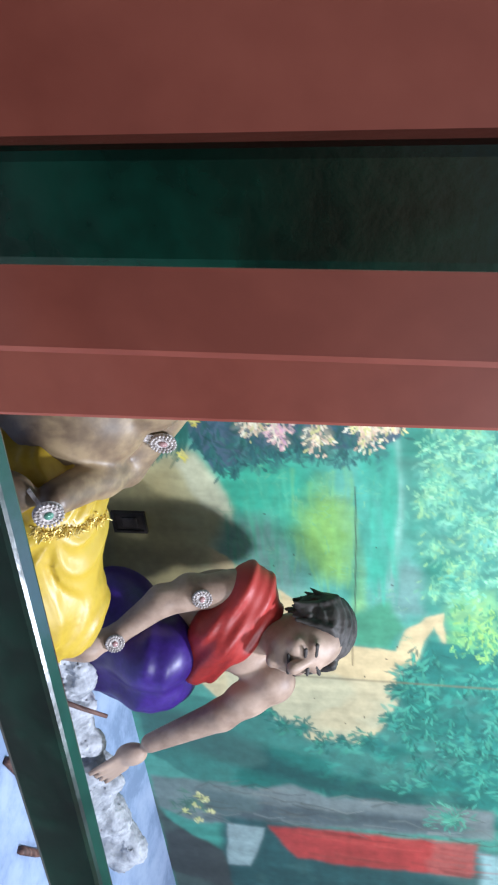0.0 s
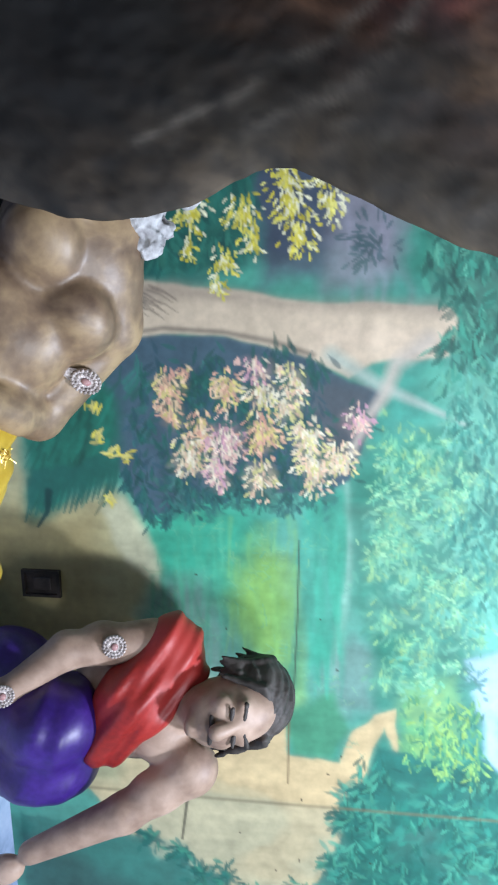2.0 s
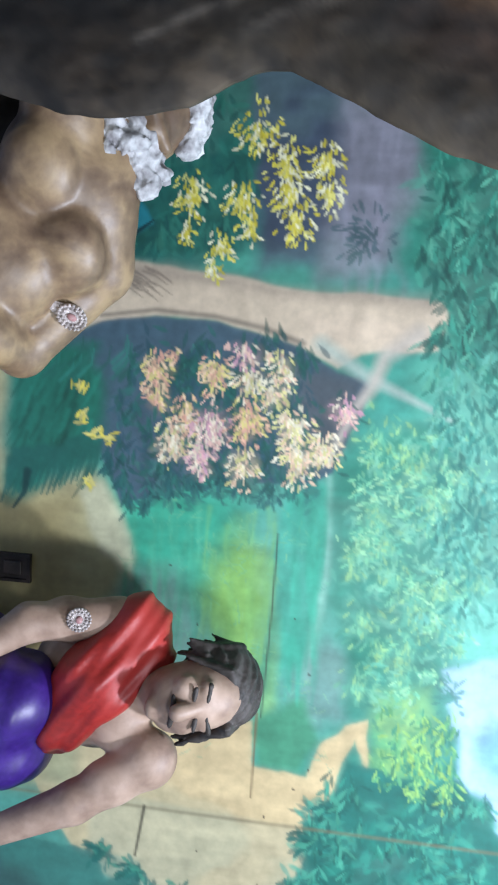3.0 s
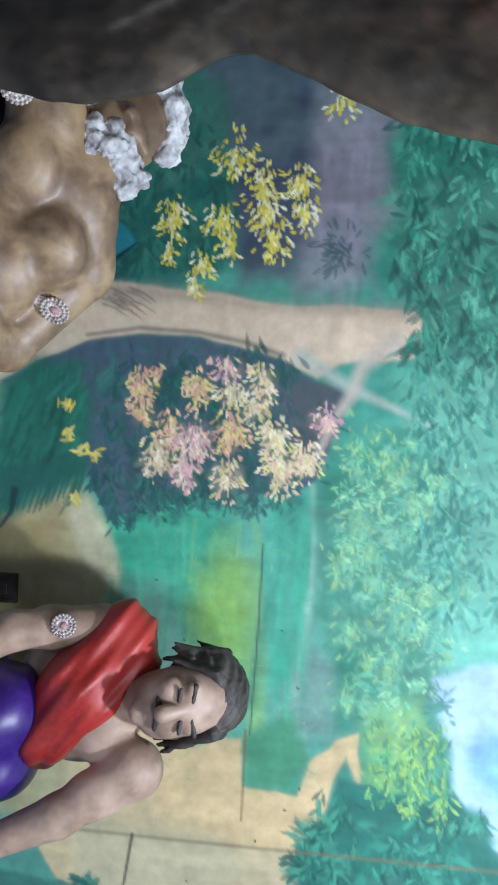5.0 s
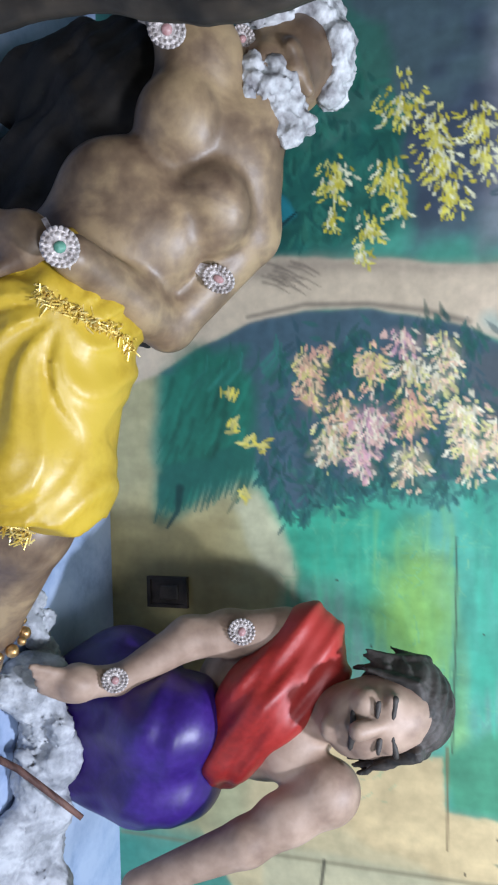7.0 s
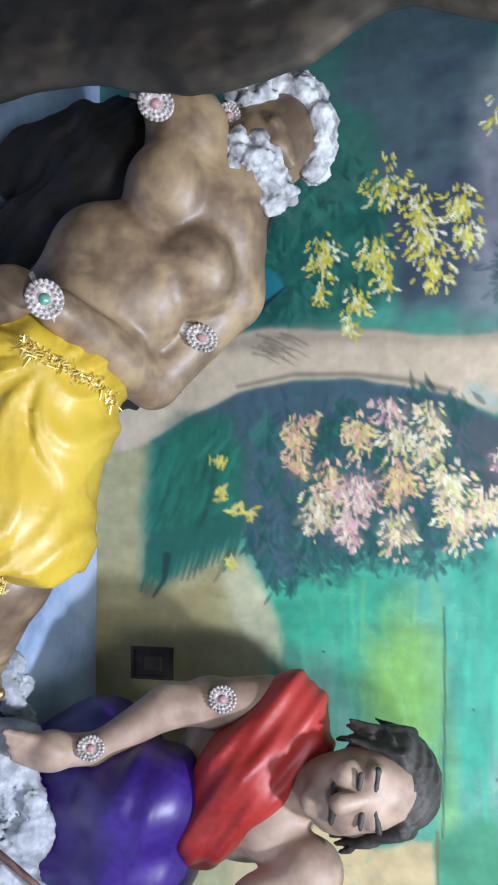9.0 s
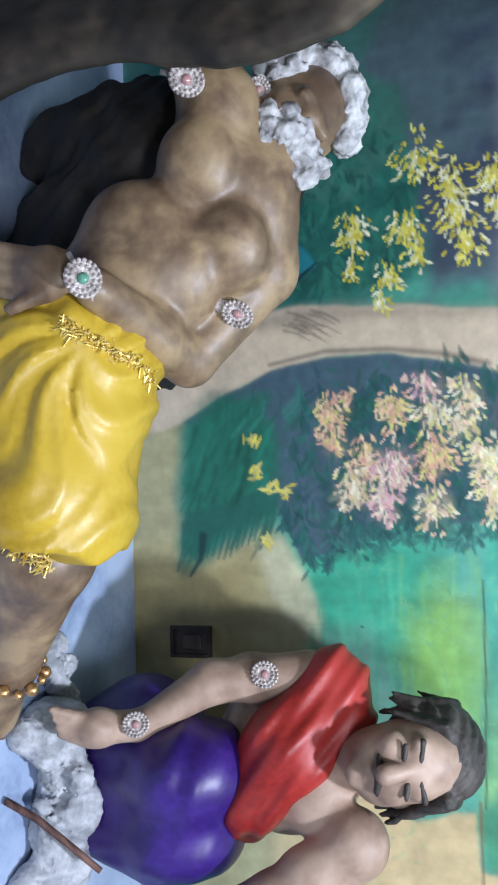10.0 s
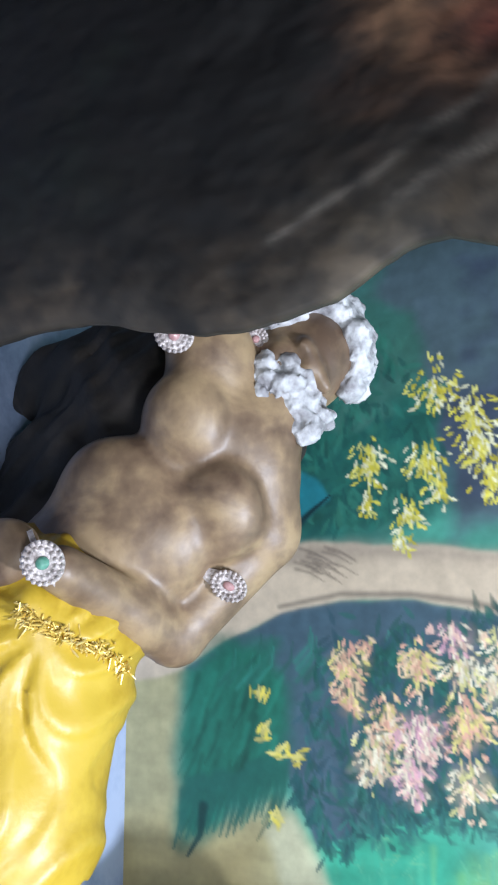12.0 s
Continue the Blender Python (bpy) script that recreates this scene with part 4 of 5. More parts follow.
# the head leans: its crown points up and a little to the old man's right
UO, RO = UO * math.cos(0.25) - RO * math.sin(-0.25) * -1, RO * math.cos(0.25) + UO * math.sin(0.25) * 1
UO /= np.linalg.norm(UO)
RO = np.cross(VO, UO)
KNOT = (0.855, 1.45, 1.185)
satin = folds(KNOT, (0.35, -0.85, 0.4), 9, 0.0044, seed=1.3, cut=((1.105, 1.5, 1.06), (0.86, 0.1, -0.35)))
OLD = [
    # body
    egg((0.775, 1.66, 1.08), (0.13, 0.11, 0.12)),
    egg((0.70, 1.665, 1.165), (0.112, 0.085, 0.12), (0, -15, 22), k=0.06),
    egg((0.640, 1.632, 1.160), (0.082, 0.048, 0.088), (0, -15, 22), k=0.03),
    egg((0.712, 1.664, 1.215), (0.055, 0.040, 0.075), (0, -25, 22), k=0.045),
    egg((0.575, 1.72, 1.285), (0.145, 0.085, 0.112), (0, -12, 22), k=0.07),
    egg((0.668, 1.673, 1.300), (0.072, 0.047, 0.066), (0, 15, 22), k=0.011),
    egg((0.552, 1.636, 1.272), (0.076, 0.047, 0.066), (0, 15, 22), k=0.010),
    egg((0.685, 1.76, 1.335), (0.052, 0.055, 0.048)),
    cone((0.695, 1.76, 1.325), (0.828, 1.71, 1.212), 0.050, 0.042, k=0.012),
    cone((0.828, 1.71, 1.212), (0.760, 1.495, 1.178), 0.042, 0.030, k=0.012),
    egg((0.802, 1.64, 1.203), (0.046, 0.06, 0.034), (0, 0, -20), k=0.012),
    egg((0.735, 1.475, 1.105), (0.042, 0.026, 0.055), k=0.012),
    *[cone((0.705 + 0.021 * i, 1.468, 1.085), (0.68 + 0.022 * i, 1.462, 1.005 + 0.008 * abs(i - 1)), 0.0125, 0.009, k=0.005) for i in range(4)],
    cone((0.76, 1.47, 1.12), (0.785, 1.45, 1.07), 0.014, 0.010, k=0.006),
    cone((0.44, 1.66, 1.30), (0.30, 1.62, 1.24), 0.058, 0.045),
    egg((0.46, 1.66, 1.30), (0.06, 0.055, 0.055)),
    cone((0.525, 1.74, 1.345), (0.435, 1.785, 1.38), 0.062, 0.052),
    # head and plain face
    egg(HO, (0.070, 0.078, 0.082), (0, -18, 0)),
    egg(FO, (0.060, 0.070, 0.074), (0, -18, 0), k=0.02),
    cone(FO - 0.070 * VO + 0.018 * UO, FO - 0.086 * VO - 0.016 * UO + 0.006 * RO, 0.010, 0.015, k=0.012),
    cone(FO - 0.068 * VO + 0.028 * UO - 0.034 * RO, FO - 0.068 * VO + 0.028 * UO + 0.034 * RO, 0.011, 0.011, k=0.012),
    egg(FO - 0.055 * VO - 0.012 * UO - 0.034 * RO, (0.022, 0.022, 0.02), k=0.015),
    egg(FO - 0.055 * VO - 0.012 * UO + 0.034 * RO, (0.022, 0.022, 0.02), k=0.015),
    egg(FO - 0.072 * VO - 0.040 * UO + 0.008 * RO, (0.022, 0.012, 0.010), k=0.006),
    # leg
    cone((0.95, 1.58, 1.04), (1.12, 1.58, 1.02), 0.10, 0.082),
    cone((1.12, 1.58, 1.02), (1.30, 1.665, 0.895), 0.080, 0.048, k=0.02),
    egg((1.20, 1.64, 0.945), (0.07, 0.055, 0.055), (0, 30, 25), k=0.02),
    cone((1.30, 1.665, 0.89), (1.40, 1.70, 0.83), 0.048, 0.036, k=0.02),
    egg((1.375, 1.70, 0.835), (0.07, 0.052, 0.038), (0, 18, 20), k=0.02),
    *[cone((1.405 - 0.003 * i, 1.665 + 0.021 * i, 0.823), (1.468 - 0.010 * abs(i - 1), 1.668 + 0.027 * i, 0.806), 0.016 - 0.001 * i, 0.012 - 0.0008 * i, k=0.005) for i in range(5)],
    # yellow cloth
    egg((0.81, 1.645, 1.045), (0.125, 0.115, 0.11), mat=1, fold=satin, k=0.04),
    cone((0.83, 1.60, 1.06), (1.06, 1.57, 1.045), 0.145, 0.118, 1, fold=satin, k=0.04),
    cone((1.04, 1.57, 1.045), (1.16, 1.57, 1.01), 0.116, 0.112, 1, fold=satin, k=0.04),
    cone((0.85, 1.60, 0.98), (1.08, 1.58, 0.93), 0.13, 0.10, 1, fold=satin, k=0.04),
    cone((0.80, 1.49, 1.14), (0.92, 1.55, 1.16), 0.020, 0.022, 1, 0.02),
    # white hair and beard
    *lumps(HO, UO, RO, VO, (-115, 62), 0.084, 0.018, 150, 2, rng, (-0.03, 0.06)),
    *lumps(HO + 0.02 * UO, UO, RO, VO, (-70, 50), 0.070, 0.022, 40, 2, rng, (0.0, 0.07)),
    *lumps(HO - 0.030 * VO, UO, RO, VO, (95, 200), 0.080, 0.017, 60, 2, rng, (-0.035, 0.03)),
    *lumps(HO - 0.050 * VO - 0.03 * UO + 0.01 * RO, UO, RO, VO, (95, 190), 0.050, 0.016, 30, 2, rng, (-0.02, 0.01)),
    *[egg(np.array((0.508, 1.715, 1.375)) + np.clip(0.034 * rng.randn(), -0.06, 0.06) * (RO + 0.4 * UO) + 0.024 * rng.randn() * UO + 0.014 * rng.randn() * VO, (0.017, 0.013, 0.014), tuple(180 * rng.rand(3)), 2, 0.006, curl) for i in range(170)],
    *[egg(FO - 0.074 * VO - 0.028 * UO + (0.008 + 0.030 * (rng.rand() - 0.5) * 2) * RO + 0.005 * rng.randn() * UO, (0.010, 0.008, 0.008), tuple(180 * rng.rand(3)), 2, 0.005, curl) for i in range(16)],
    *[egg(HO - 0.03 * VO - 0.06 * RO + 0.02 * rng.randn() * UO + 0.012 * rng.randn() * RO + 0.014 * rng.randn() * VO, (0.012, 0.010, 0.012), tuple(180 * rng.rand(3)), 2, 0.006, curl) for i in range(24)],
]
tagged(statue("old_man_statue", OLD, 0.006, [M_SKIN_OLD, M_YELLOW, M_HAIR_WHITE], 1, {2: 0.0045}), "seated brown plaster statue with white curls, beard and yellow satin cloth", "statue")

silk = creases((0.55, 0.1, 0.8), 95, 0.0045, 0.7, (0.8, -0.3, -0.5))
HK = np.array((1.496, 1.965, 1.482))
KNEEL = [
    # head and plain face
    egg(HK, (0.068, 0.085, 0.092), (0, -10, 0)),
    egg(HK + (0.008, -0.035, -0.045), (0.060, 0.05, 0.052), k=0.02),
    cone(HK + (-0.006, -0.078, 0.018), HK + (-0.002, -0.102, -0.020), 0.011, 0.018, k=0.008),
    cone(HK + (-0.045, -0.066, 0.030), HK + (0.036, -0.066, 0.024), 0.012, 0.012, k=0.012),
    egg(HK + (-0.038, -0.062, -0.015), (0.024, 0.022, 0.022), k=0.012),
    egg(HK + (0.034, -0.062, -0.02), (0.024, 0.022, 0.022), k=0.012),
    egg(HK + (0.004, -0.082, -0.044), (0.022, 0.010, 0.008), k=0.005),
    egg(HK + (0.004, -0.080, -0.056), (0.018, 0.010, 0.007), k=0.004),
    egg(HK + (0.010, -0.070, -0.080), (0.022, 0.018, 0.016), k=0.012),
    egg(HK + (0.070, -0.005, -0.02), (0.012, 0.018, 0.024), k=0.006),
    cone((1.505, 1.975, 1.405), (1.515, 2.01, 1.33), 0.050, 0.060),
    # body and arms
    egg((1.515, 2.03, 1.245), (0.145, 0.085, 0.15), (0, -18, -12)),
    egg((1.575, 1.975, 1.305), (0.075, 0.045, 0.06), k=0.015),
    egg((1.64, 1.955, 1.385), (0.058, 0.052, 0.055)),
    cone((1.372, 2.002, 1.296), (1.379, 1.945, 1.124), 0.046, 0.038),
    egg((1.372, 1.985, 1.19), (0.042, 0.042, 0.05), k=0.015),
    cone((1.379, 1.945, 1.124), (1.45, 1.885, 1.008), 0.040, 0.026, k=0.015),
    cone((1.45, 1.885, 1.008), (1.447, 1.84, 0.955), 0.028, 0.030, k=0.012),
    egg((1.445, 1.83, 0.95), (0.036, 0.036, 0.038), k=0.012),
    *[cone((1.425 + 0.014 * i, 1.815, 0.94), (1.405 + 0.016 * i, 1.775 + 0.008 * i, 0.895), 0.011, 0.008, k=0.005) for i in range(4)],
    cone((1.65, 1.95, 1.375), (1.725, 1.90, 1.245), 0.050, 0.040, k=0.018),
    egg((1.685, 1.925, 1.31), (0.045, 0.045, 0.055), k=0.015),
    cone((1.725, 1.90, 1.245), (1.81, 1.855, 1.045), 0.042, 0.026, k=0.015),
    egg((1.852, 1.845, 0.985), (0.032, 0.030, 0.050), (0, -20, 0), k=0.012),
    *[cone((1.845 + 0.014 * i, 1.832, 0.965), (1.885 + 0.020 * i, 1.795 + 0.008 * i, 0.878 + 0.008 * i), 0.012, 0.008, k=0.005) for i in range(4)],
    # red shawl
    egg((1.385, 2.02, 1.335), (0.062, 0.062, 0.055), mat=1, fold=silk),
    cone((1.395, 2.005, 1.335), (1.485, 1.965, 1.265), 0.066, 0.075, 1, fold=silk),
    cone((1.485, 1.965, 1.265), (1.585, 1.945, 1.195), 0.075, 0.058, 1, fold=silk),
    cone((1.435, 2.00, 1.365), (1.50, 1.975, 1.30), 0.048, 0.058, 1, fold=silk),
    cone((1.56, 1.98, 1.20), (1.63, 1.99, 1.16), 0.055, 0.05, 1, fold=silk),
    # dark hair with locks
    egg(HK + (-0.004, 0.040, 0.030), (0.086, 0.085, 0.086), (0, -10, 0), mat=2, fold=creases((0.6, 0.5, 0.2), 260, 0.003, 1, (0, 0, 1))),
    *[cone(HK + (-0.055 - 0.004 * i, -0.02 + 0.014 * i, 0.065), HK + (-0.082 + 0.004 * i, -0.02 + 0.016 * i, -0.020 - 0.012 * ((5 * i) % 4)), 0.012, 0.004, 2, 0.006, creases((0.9, 0.3, 0.1), 300, 0.002, i)) for i in range(7)],
    *[cone(HK + (0.055 + 0.004 * i, -0.03 + 0.014 * i, 0.060), HK + (0.098 - 0.006 * i, -0.03 + 0.016 * i, -0.040 - 0.012 * ((5 * i) % 4)), 0.013, 0.004, 2, 0.006, creases((0.9, 0.3, 0.1), 300, 0.002, i)) for i in range(7)],
    egg(HK + (-0.006, 0.040, 0.066), (0.068, 0.066, 0.040), (0, -10, 0), 2, 0.02, creases((0.9, 0.3, 0.1), 240, 0.0025, 2)),
    *[cone(HK + p + (0, 0, 0.012), HK + p * (1.12, 1.05, 0.80) + (0.010 * w[0], 0.010 * w[1], -0.028), 0.009, 0.003, 2, 0.006) for p, w in ((np.array((0.088 * math.cos(q), 0.03 + 0.075 * math.sin(q), 0.02 + 0.03 * math.sin(5 * q))), (math.sin(9 * q), math.cos(7 * q))) for q in np.linspace(-0.45, 3.6, 30))],
    cone(HK + (-0.05, -0.071, 0.036), HK + (-0.018, -0.077, 0.032), 0.006, 0.005, 2, 0.004),
    cone(HK + (0.012, -0.077, 0.030), HK + (0.046, -0.070, 0.034), 0.005, 0.006, 2, 0.004),
    *[cone(HK + (x0, -0.082, 0.010), HK + (x0 + 0.022, -0.084, 0.007), 0.0055, 0.005, 2, 0.003) for x0 in (-0.044, 0.016)],
    cone(HK + (-0.026, -0.086, -0.034), HK + (0.002, -0.098, -0.029), 0.005, 0.008, 2, 0.004),
    cone(HK + (0.002, -0.094, -0.031), HK + (0.034, -0.086, -0.040), 0.008, 0.005, 2, 0.004),
    # purple cloth over the raised knees
    egg((1.540, 1.94, 1.085), (0.098, 0.12, 0.118), mat=3, k=0.02, fold=creases((0.2, 0.3, 1), 60, 0.0026, 2, (0.8, 0.2, 0.5), 0.06)),
    egg((1.660, 1.96, 1.055), (0.082, 0.115, 0.115), mat=3, k=0.045, fold=creases((0.5, 0.2, 0.9), 62, 0.0026, 1, (0.3, 0.2, 0.9), 0.06)),
    cone((1.545, 1.96, 1.03), (1.52, 1.99, 0.87), 0.10, 0.085, 3, 0.03, fold=creases((1, 0.2, 0.35), 60, 0.0035, 2)),
    cone((1.665, 1.97, 1.0), (1.66, 2.0, 0.87), 0.09, 0.085, 3, 0.03, fold=creases((1, 0.2, 0.35), 60, 0.0035, 4)),
    egg((1.57, 2.04, 0.93), (0.18, 0.14, 0.14), mat=3),
]
tagged(statue("kneeling_statue", KNEEL, 0.006, [M_SKIN, M_REDCLOTH, M_HAIR_DARK, M_PURPLE], 1, {2: 0.004}), "crouching pale plaster statue in a red shawl and purple satin", "statue")


# ---- jewellery ----
M_SILVER = varied("silver_filigree", [(0.27, 0.23, 0.22), (0.42, 0.37, 0.355), (0.56, 0.50, 0.48)], 60, 300, 0.4, 0.6, 0.2)
M_GOLD = varied("worn_gilt", [(0.45, 0.24, 0.09), (0.62, 0.36, 0.15), (0.72, 0.47, 0.22)], 30, 200, 0.3, 0.3, 0.9)
M_RUBY = varied("dark_red_stone", [(0.34, 0.17, 0.17), (0.48, 0.30, 0.29)], 60, 200, 0.12, 0.1)
M_EMERALD = varied("green_stone", [(0.06, 0.20, 0.14), (0.16, 0.34, 0.26)], 60, 200, 0.12, 0.1)


def ball(r, bm=None, at=(0, 0, 0), sx=1, sy=1, sz=1, sub=2):
    bm = bm or bmesh.new()
    bmesh.ops.create_icosphere(bm, subdivisions=sub, radius=r, matrix=Matrix.Translation(at) @ Matrix.Diagonal((sx, sy, sz, 1)))
    return bm


def jewel(name, at, rx, rz, roll, stone, label, category, pull=0.012, drop=False, band=True):
    """An oval filigree plate with a rim of small stones and one large stone, facing the walkway."""
    at = np.array(at)
    way = EYE - at
    way /= np.linalg.norm(way)
    base = new(name)
    base.matrix_world = Matrix.Translation(Vector(at + way * pull)) @ Vector(way).to_track_quat("Z", "Y").to_matrix().to_4x4() @ pose(0, 0, 0, 0, 0, roll)
    plate = bmesh.new()
    bmesh.ops.create_cone(plate, cap_ends=True, segments=28, radius1=1.0, radius2=0.82, depth=0.006, matrix=Matrix.Diagonal((rx, rz, 1, 1)))
    for ring, n, s in ((0.90, 20, 0.0034), (0.62, 14, 0.0032)):
        for i in range(n):
            a = 2 * math.pi * i / n
            ball(s, plate, (rx * ring * math.cos(a), rz * ring * math.sin(a), 0.004), sub=1)
    if drop:
        bmesh.ops.create_cone(plate, cap_ends=True, segments=12, radius1=rx * 0.62, radius2=0.004, depth=rz * 1.1, matrix=Matrix.Translation((0, rz * 1.35, -0.002)) @ pose(0, 0, 0, -90, 0, 0) @ Matrix.Diagonal((1, 0.25, 1, 1)))
    part("plate", plate, M_SILVER, base, smooth=False)
    part("stone", ball(1.0, None, (0, 0, 0.004), rx * 0.30, rz * 0.34, 0.005), stone, base, smooth=True)
    if band:
        b = bmesh.new()
        pts = [(k * (rx + 0.014) / 4, 0, -0.004 - 0.0016 * k * k) for k in range(-4, 5)]
        rows = [[b.verts.new((x, y, z + dz)) for y, dz in ((-0.0035, 0), (0.0035, 0), (0.0035, -0.002), (-0.0035, -0.002))] for x, _, z in pts]
        for A, B in zip(rows, rows[1:]):
            for j in range(4):
                b.faces.new((A[j], B[j], B[(j + 1) % 4], A[(j + 1) % 4]))
        part("band", b, M_SILVER, base, "thin linked band")
    return tagged(base, label, category, group="statue jewellery")


jewel("bracelet", (0.752, 1.474, 1.172), 0.027, 0.025, 20, M_EMERALD, "oval silver bracelet with green stone on the brown wrist", "bracelet", 0.030)
jewel("armlet", (0.760, 1.736, 1.288), 0.020, 0.026, 145, M_RUBY, "drop-shaped silver armlet with pale stones on brown arm", "armlet", 0.046, True, False)
jewel("armlet", (0.425, 1.612, 1.270), 0.027, 0.024, 60, M_RUBY, "oval silver armlet with dark red stone on brown shoulder", "armlet", 0.045, True)
jewel("earring", (0.405, 1.72, 1.345), 0.020, 0.018, 10, M_RUBY, "silver earring half hidden behind white curls", "earring", 0.03, False, False)
jewel("armlet", (1.374, 1.990, 1.212), 0.025, 0.024, 80, M_RUBY, "round silver armlet with red stone below the red shawl", "armlet", 0.056)
jewel("bracelet", (1.449, 1.876, 1.003), 0.024, 0.022, 100, M_RUBY, "round silver bracelet on the pale wrist", "bracelet", 0.036)

ank = tagged(new("anklet"), "string of gilt beads round the brown ankle", "anklet")
axis = Vector((0.18, 0.085, -0.125)).normalized()
side = axis.cross(Vector((0, 0, 1))).normalized()
other = axis.cross(side)
bead = bpy.data.meshes.new("bead")
bb = ball(0.0115)
bb.to_mesh(bead)
bb.free()
bead.materials.append(M_GOLD)
bead.polygons.foreach_set("use_smooth", [True] * len(bead.polygons))
for i in range(15):
    a = 2 * math.pi * i / 15
    ob = new("bead", bead)
    ob.parent = ank
    ob.location = Vector((1.312, 1.67, 0.888)) + (side * math.cos(a) + other * math.sin(a)) * 0.058 + axis * 0.004 * math.sin(5 * a)
    ob.scale = (1 - 0.3 * (i % 2),) * 3


# ---- gold fringe of the yellow cloth ----
M_TINSEL = varied("gold_tinsel", [(0.55, 0.36, 0.06), (0.75, 0.55, 0.14), (0.85, 0.70, 0.30)], 60, 200, 0.35, 0.2, 0.4)
def fringe(name, pts, n, length, label):
    fb = bmesh.new()
    r = np.random.RandomState(len(pts) * 7 + n)
    P = [Vector(p) for p in pts]
    for i in range(n):
        t = r.rand() * (len(P) - 1)
        k = min(int(t), len(P) - 2)
        p = P[k].lerp(P[k + 1], t - k) + Vector(r.randn(3) * 0.004)
        d = Vector((r.randn() + 0.5, r.randn() - 0.7, r.randn() - 0.5)).normalized() * length * (0.5 + r.rand())
        bmesh.ops.create_cone(fb, cap_ends=True, segments=5, radius1=0.0016, radius2=0.0010, depth=d.length, matrix=Matrix.Translation(p + d / 2) @ d.to_track_quat("Z", "Y").to_matrix().to_4x4())
    return tagged(mesh_object(name, fb, M_TINSEL), label, "trimming", kind="stuff")


fringe("gold_fringe", [(1.055, 1.475, 0.97), (1.085, 1.475, 1.02), (1.115, 1.485, 1.065), (1.14, 1.51, 1.09)], 170, 0.018, "gold tinsel fringe along the hem of the yellow cloth")

# ---- rock seat ----
craggy = lambda X: 0.010 * np.sin(X[..., 0] * 37 + 2 * np.sin(X[..., 2] * 21)) * np.sin(X[..., 2] * 43 + X[..., 1] * 29) + 0.004 * np.sin(X[..., 0] * 120 + X[..., 2] * 90)
SEAT = [egg((0.62, 1.86, 0.98), (0.24, 0.14, 0.24), mat=0, fold=craggy), egg((0.44, 1.84, 1.10), (0.15, 0.12, 0.19), (0, -20, 0), fold=craggy), egg((0.78, 1.74, 0.87), (0.16, 0.14, 0.10), fold=craggy), egg((0.36, 1.86, 1.0), (0.10, 0.1, 0.22), fold=craggy), egg((0.46, 1.87, 1.24), (0.13, 0.08, 0.14), fold=craggy)]
M_SEAT = varied("black_brown_rock", [(0.006, 0.005, 0.005), (0.014, 0.011, 0.010), (0.035, 0.027, 0.022)], 9, 50, 0.7, 0.5)
tagged(statue("boulder", SEAT, 0.012, [M_SEAT]), "black-brown boulder behind the seated brown statue", "rock")

# ---- wall boxes ----
M_BOXDARK = varied("dark_brown_box", [(0.012, 0.009, 0.008), (0.035, 0.026, 0.022), (0.06, 0.045, 0.04)], 14, 90, 0.5, 0.3)


def wall_box(x, z, label):
    base = tagged(new("wall_box"), label, "electrical box", group="boxes on the mural")
    base.location = (x, WALL, z)
    f = bmesh.new()
    for x0, x1, z0, z1 in ((-0.035, 0.035, 0.042, 0.050), (-0.035, 0.035, -0.050, -0.042), (-0.035, -0.028, -0.042, 0.042), (0.028, 0.035, -0.042, 0.042)):
        box(x0, x1, -0.012, 0.0, z0, z1, 0, f)
    part("frame", f, M_BOXDARK, base)
    part("back_plate", box(-0.028, 0.028, -0.004, 0.0, -0.042, 0.042), M_BOXDARK, base)
    part("socket", box(-0.016, 0.018, -0.009, -0.004, -0.022, 0.026, 0.003), M_BOXDARK, base)
    return base


wall_box(1.355, 0.94, "small dark brown wall box with open frame")
wall_box(0.715, 0.962, "small dark brown wall box behind the elbow")

# ---- cotton, sticks ----
rng = np.random.RandomState(11)
fluff = []
for i in range(420):
    x = 1.43 + 0.92 * rng.rand()
    if 1.87 < x < 1.92 and rng.rand() < 0.8:
        continue
    h = 0.095 + 0.03 * math.sin(x * 17) + 0.02 * math.sin(x * 41)
    y = 1.865 + 0.02 * math.sin(x * 9) + 0.032 * rng.randn()
    r = 0.014 + 0.016 * rng.rand()
    fluff.append(egg((x, y, FLOOR + 0.012 + h * rng.rand() * max(0.2, 1 - abs(y - 1.865) / 0.09)), (r, r * (0.7 + 0.5 * rng.rand()), r * (0.6 + 0.5 * rng.rand())), tuple(180 * rng.rand(3)), 0, 0.024))
rough = lambda X: 0.004 * np.sin(X[..., 0] * 310 + 3 * np.sin(X[..., 2] * 170)) * np.sin(X[..., 2] * 290 + X[..., 1] * 230)
fluff = [(*p[:7], rough) for p in fluff]
tagged(statue("cotton_roll", fluff, 0.006, [M_COTTON], 1), "long roll of torn white cotton lying on the floor", "cotton")
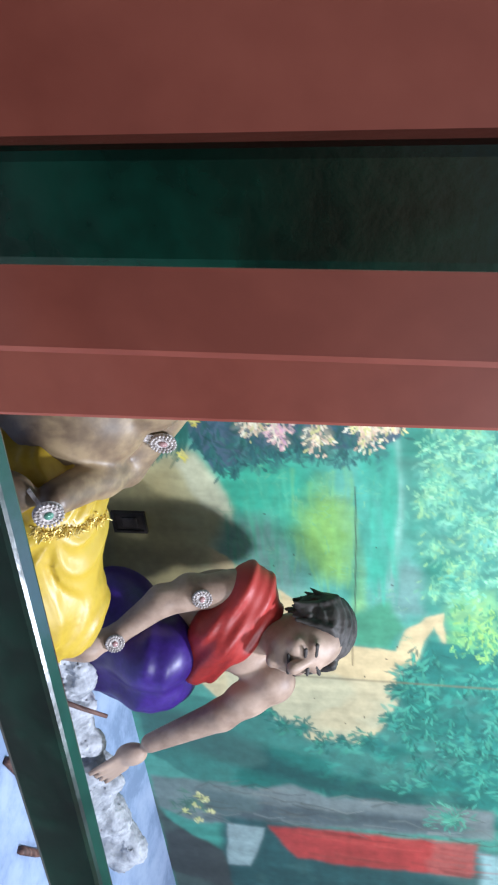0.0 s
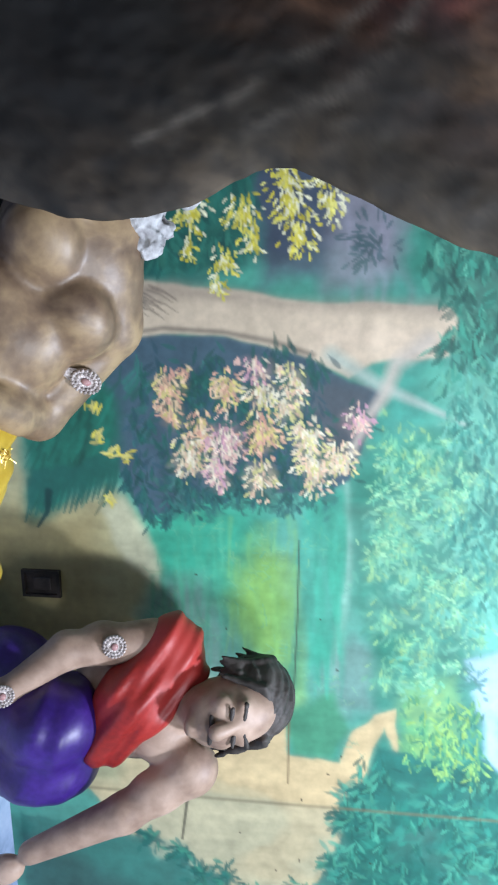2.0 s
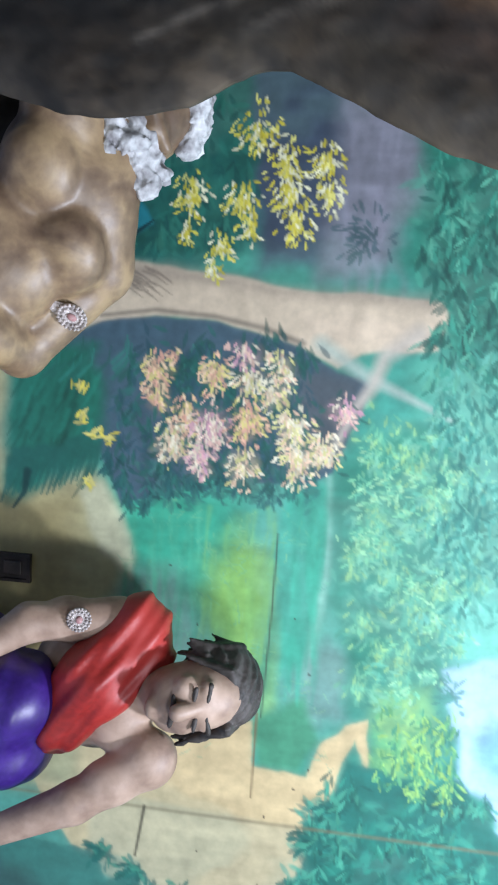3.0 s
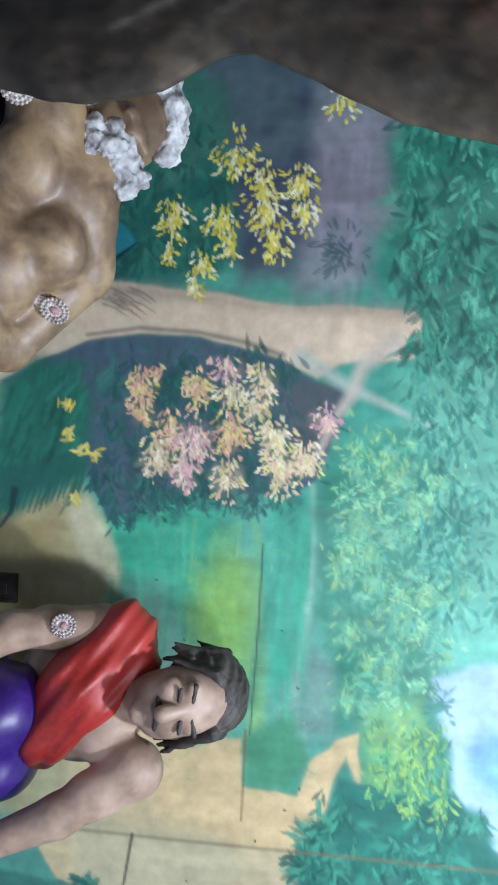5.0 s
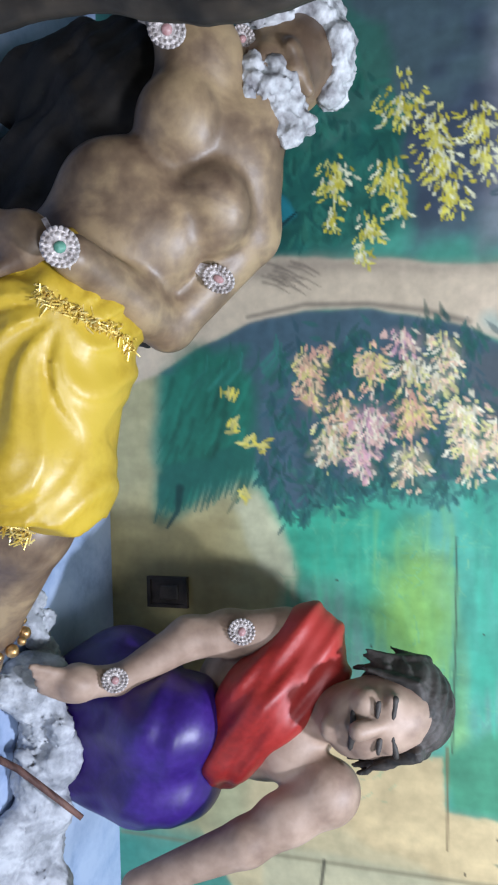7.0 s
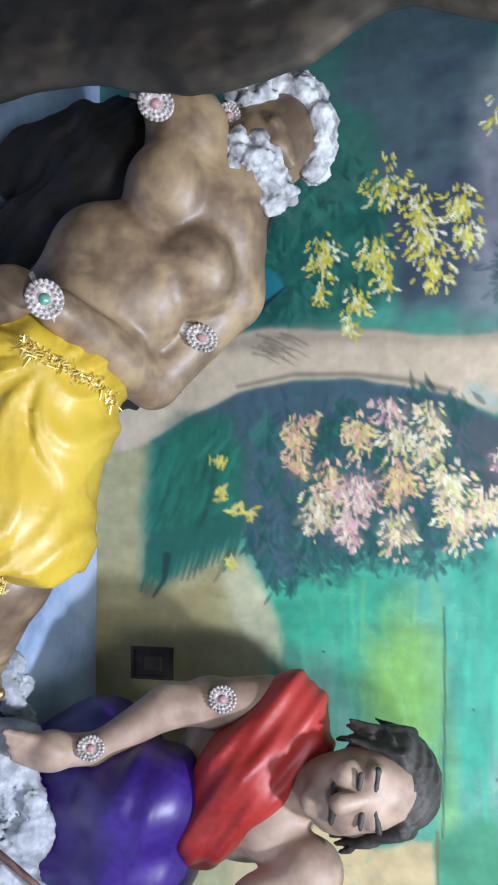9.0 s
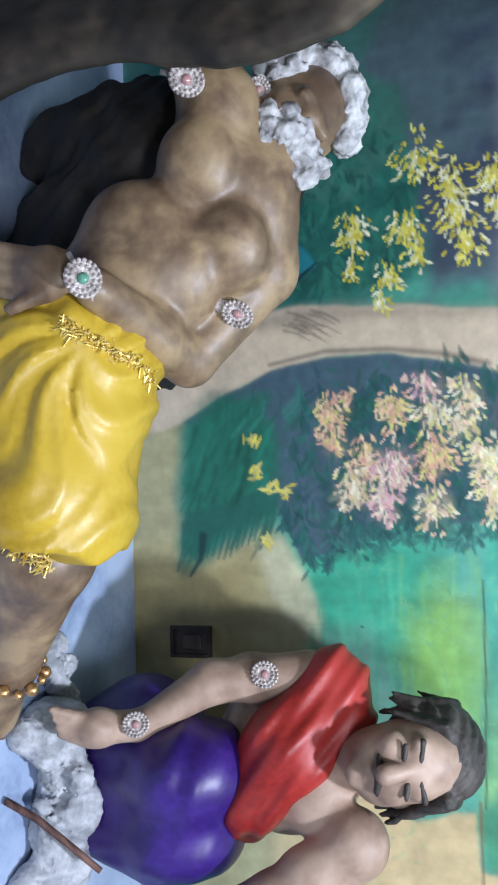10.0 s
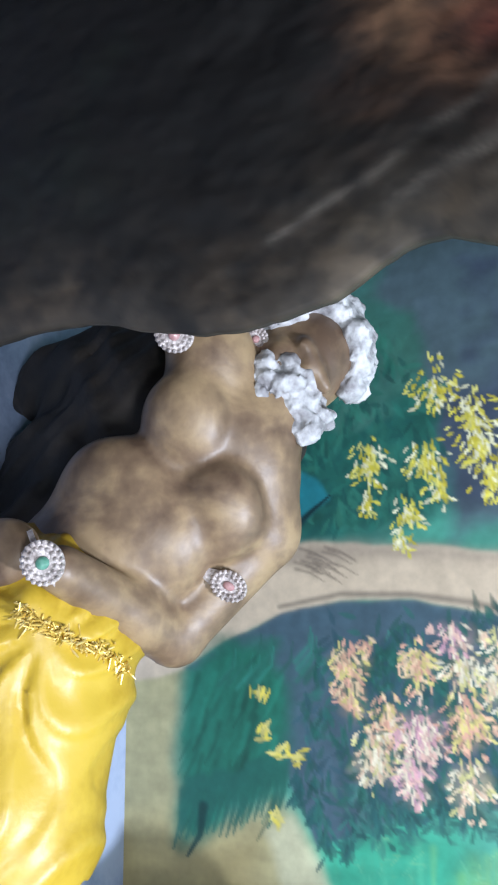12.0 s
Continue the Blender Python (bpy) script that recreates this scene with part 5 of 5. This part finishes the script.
tuft = [egg((1.36 + 0.03 * rng.randn(), 1.90 + 0.02 * rng.randn(), FLOOR + 0.012 + 0.03 * rng.rand()), (0.016, 0.02, 0.014), tuple(180 * rng.rand(3)), 0, 0.012, rough) for i in range(18)]
tagged(statue("cotton_tuft", tuft, 0.005, [M_COTTON], 0), "small tuft of white cotton beside the bare foot", "cotton")
M_STICK = varied("brown_stick_bark", [(0.05, 0.02, 0.015), (0.10, 0.045, 0.035), (0.16, 0.08, 0.06)], 20, 120, 0.6, 0.4, stretch=(1, 6, 1))


def stick(pts, r, label):
    b = bmesh.new()
    P = [Vector(p) for p in pts]
    rings = []
    for i, p in enumerate(P):
        d = (P[min(i + 1, len(P) - 1)] - P[max(i - 1, 0)]).normalized()
        u = d.cross(Vector((0, 0, 1))).normalized()
        w = d.cross(u)
        k = r * (1 - 0.35 * i / len(P)) * (1 + 0.12 * math.sin(7 * i))
        rings.append([b.verts.new(p + (u * math.cos(a) + w * math.sin(a)) * k) for a in [2 * math.pi * j / 8 for j in range(8)]])
    for A, B in zip(rings, rings[1:]):
        for j in range(8):
            b.faces.new((A[j], A[(j + 1) % 8], B[(j + 1) % 8], B[j]))
    b.faces.new(rings[0][::-1])
    b.faces.new(rings[-1])
    return tagged(mesh_object("stick", b, M_STICK, smooth=True), label, "stick", group="sticks on the floor")


stick([(1.565, 1.765, FLOOR + 0.008), (1.60, 1.795, FLOOR + 0.05), (1.645, 1.81, FLOOR + 0.11), (1.69, 1.83, FLOOR + 0.16)], 0.007, "thin dark brown stick poking into the cotton")

stick([(1.60, 1.60, FLOOR + 0.009), (1.68, 1.625, FLOOR + 0.010), (1.76, 1.645, FLOOR + 0.009)], 0.011, "short brown stick lying flat on the blue floor")
stick([(1.85, 1.535, FLOOR + 0.009), (1.93, 1.58, FLOOR + 0.010), (2.0, 1.63, FLOOR + 0.009)], 0.011, "short brown stick lying flat on the blue floor")

# ---- gold trim at the waist ----
fringe("gold_fringe", [(0.803, 1.468, 1.141), (0.823, 1.485, 1.161), (0.835, 1.511, 1.176), (0.85, 1.542, 1.192), (0.861, 1.579, 1.202), (0.874, 1.606, 1.201)], 420, 0.011, "gold tinsel trim along the waist of the yellow cloth")
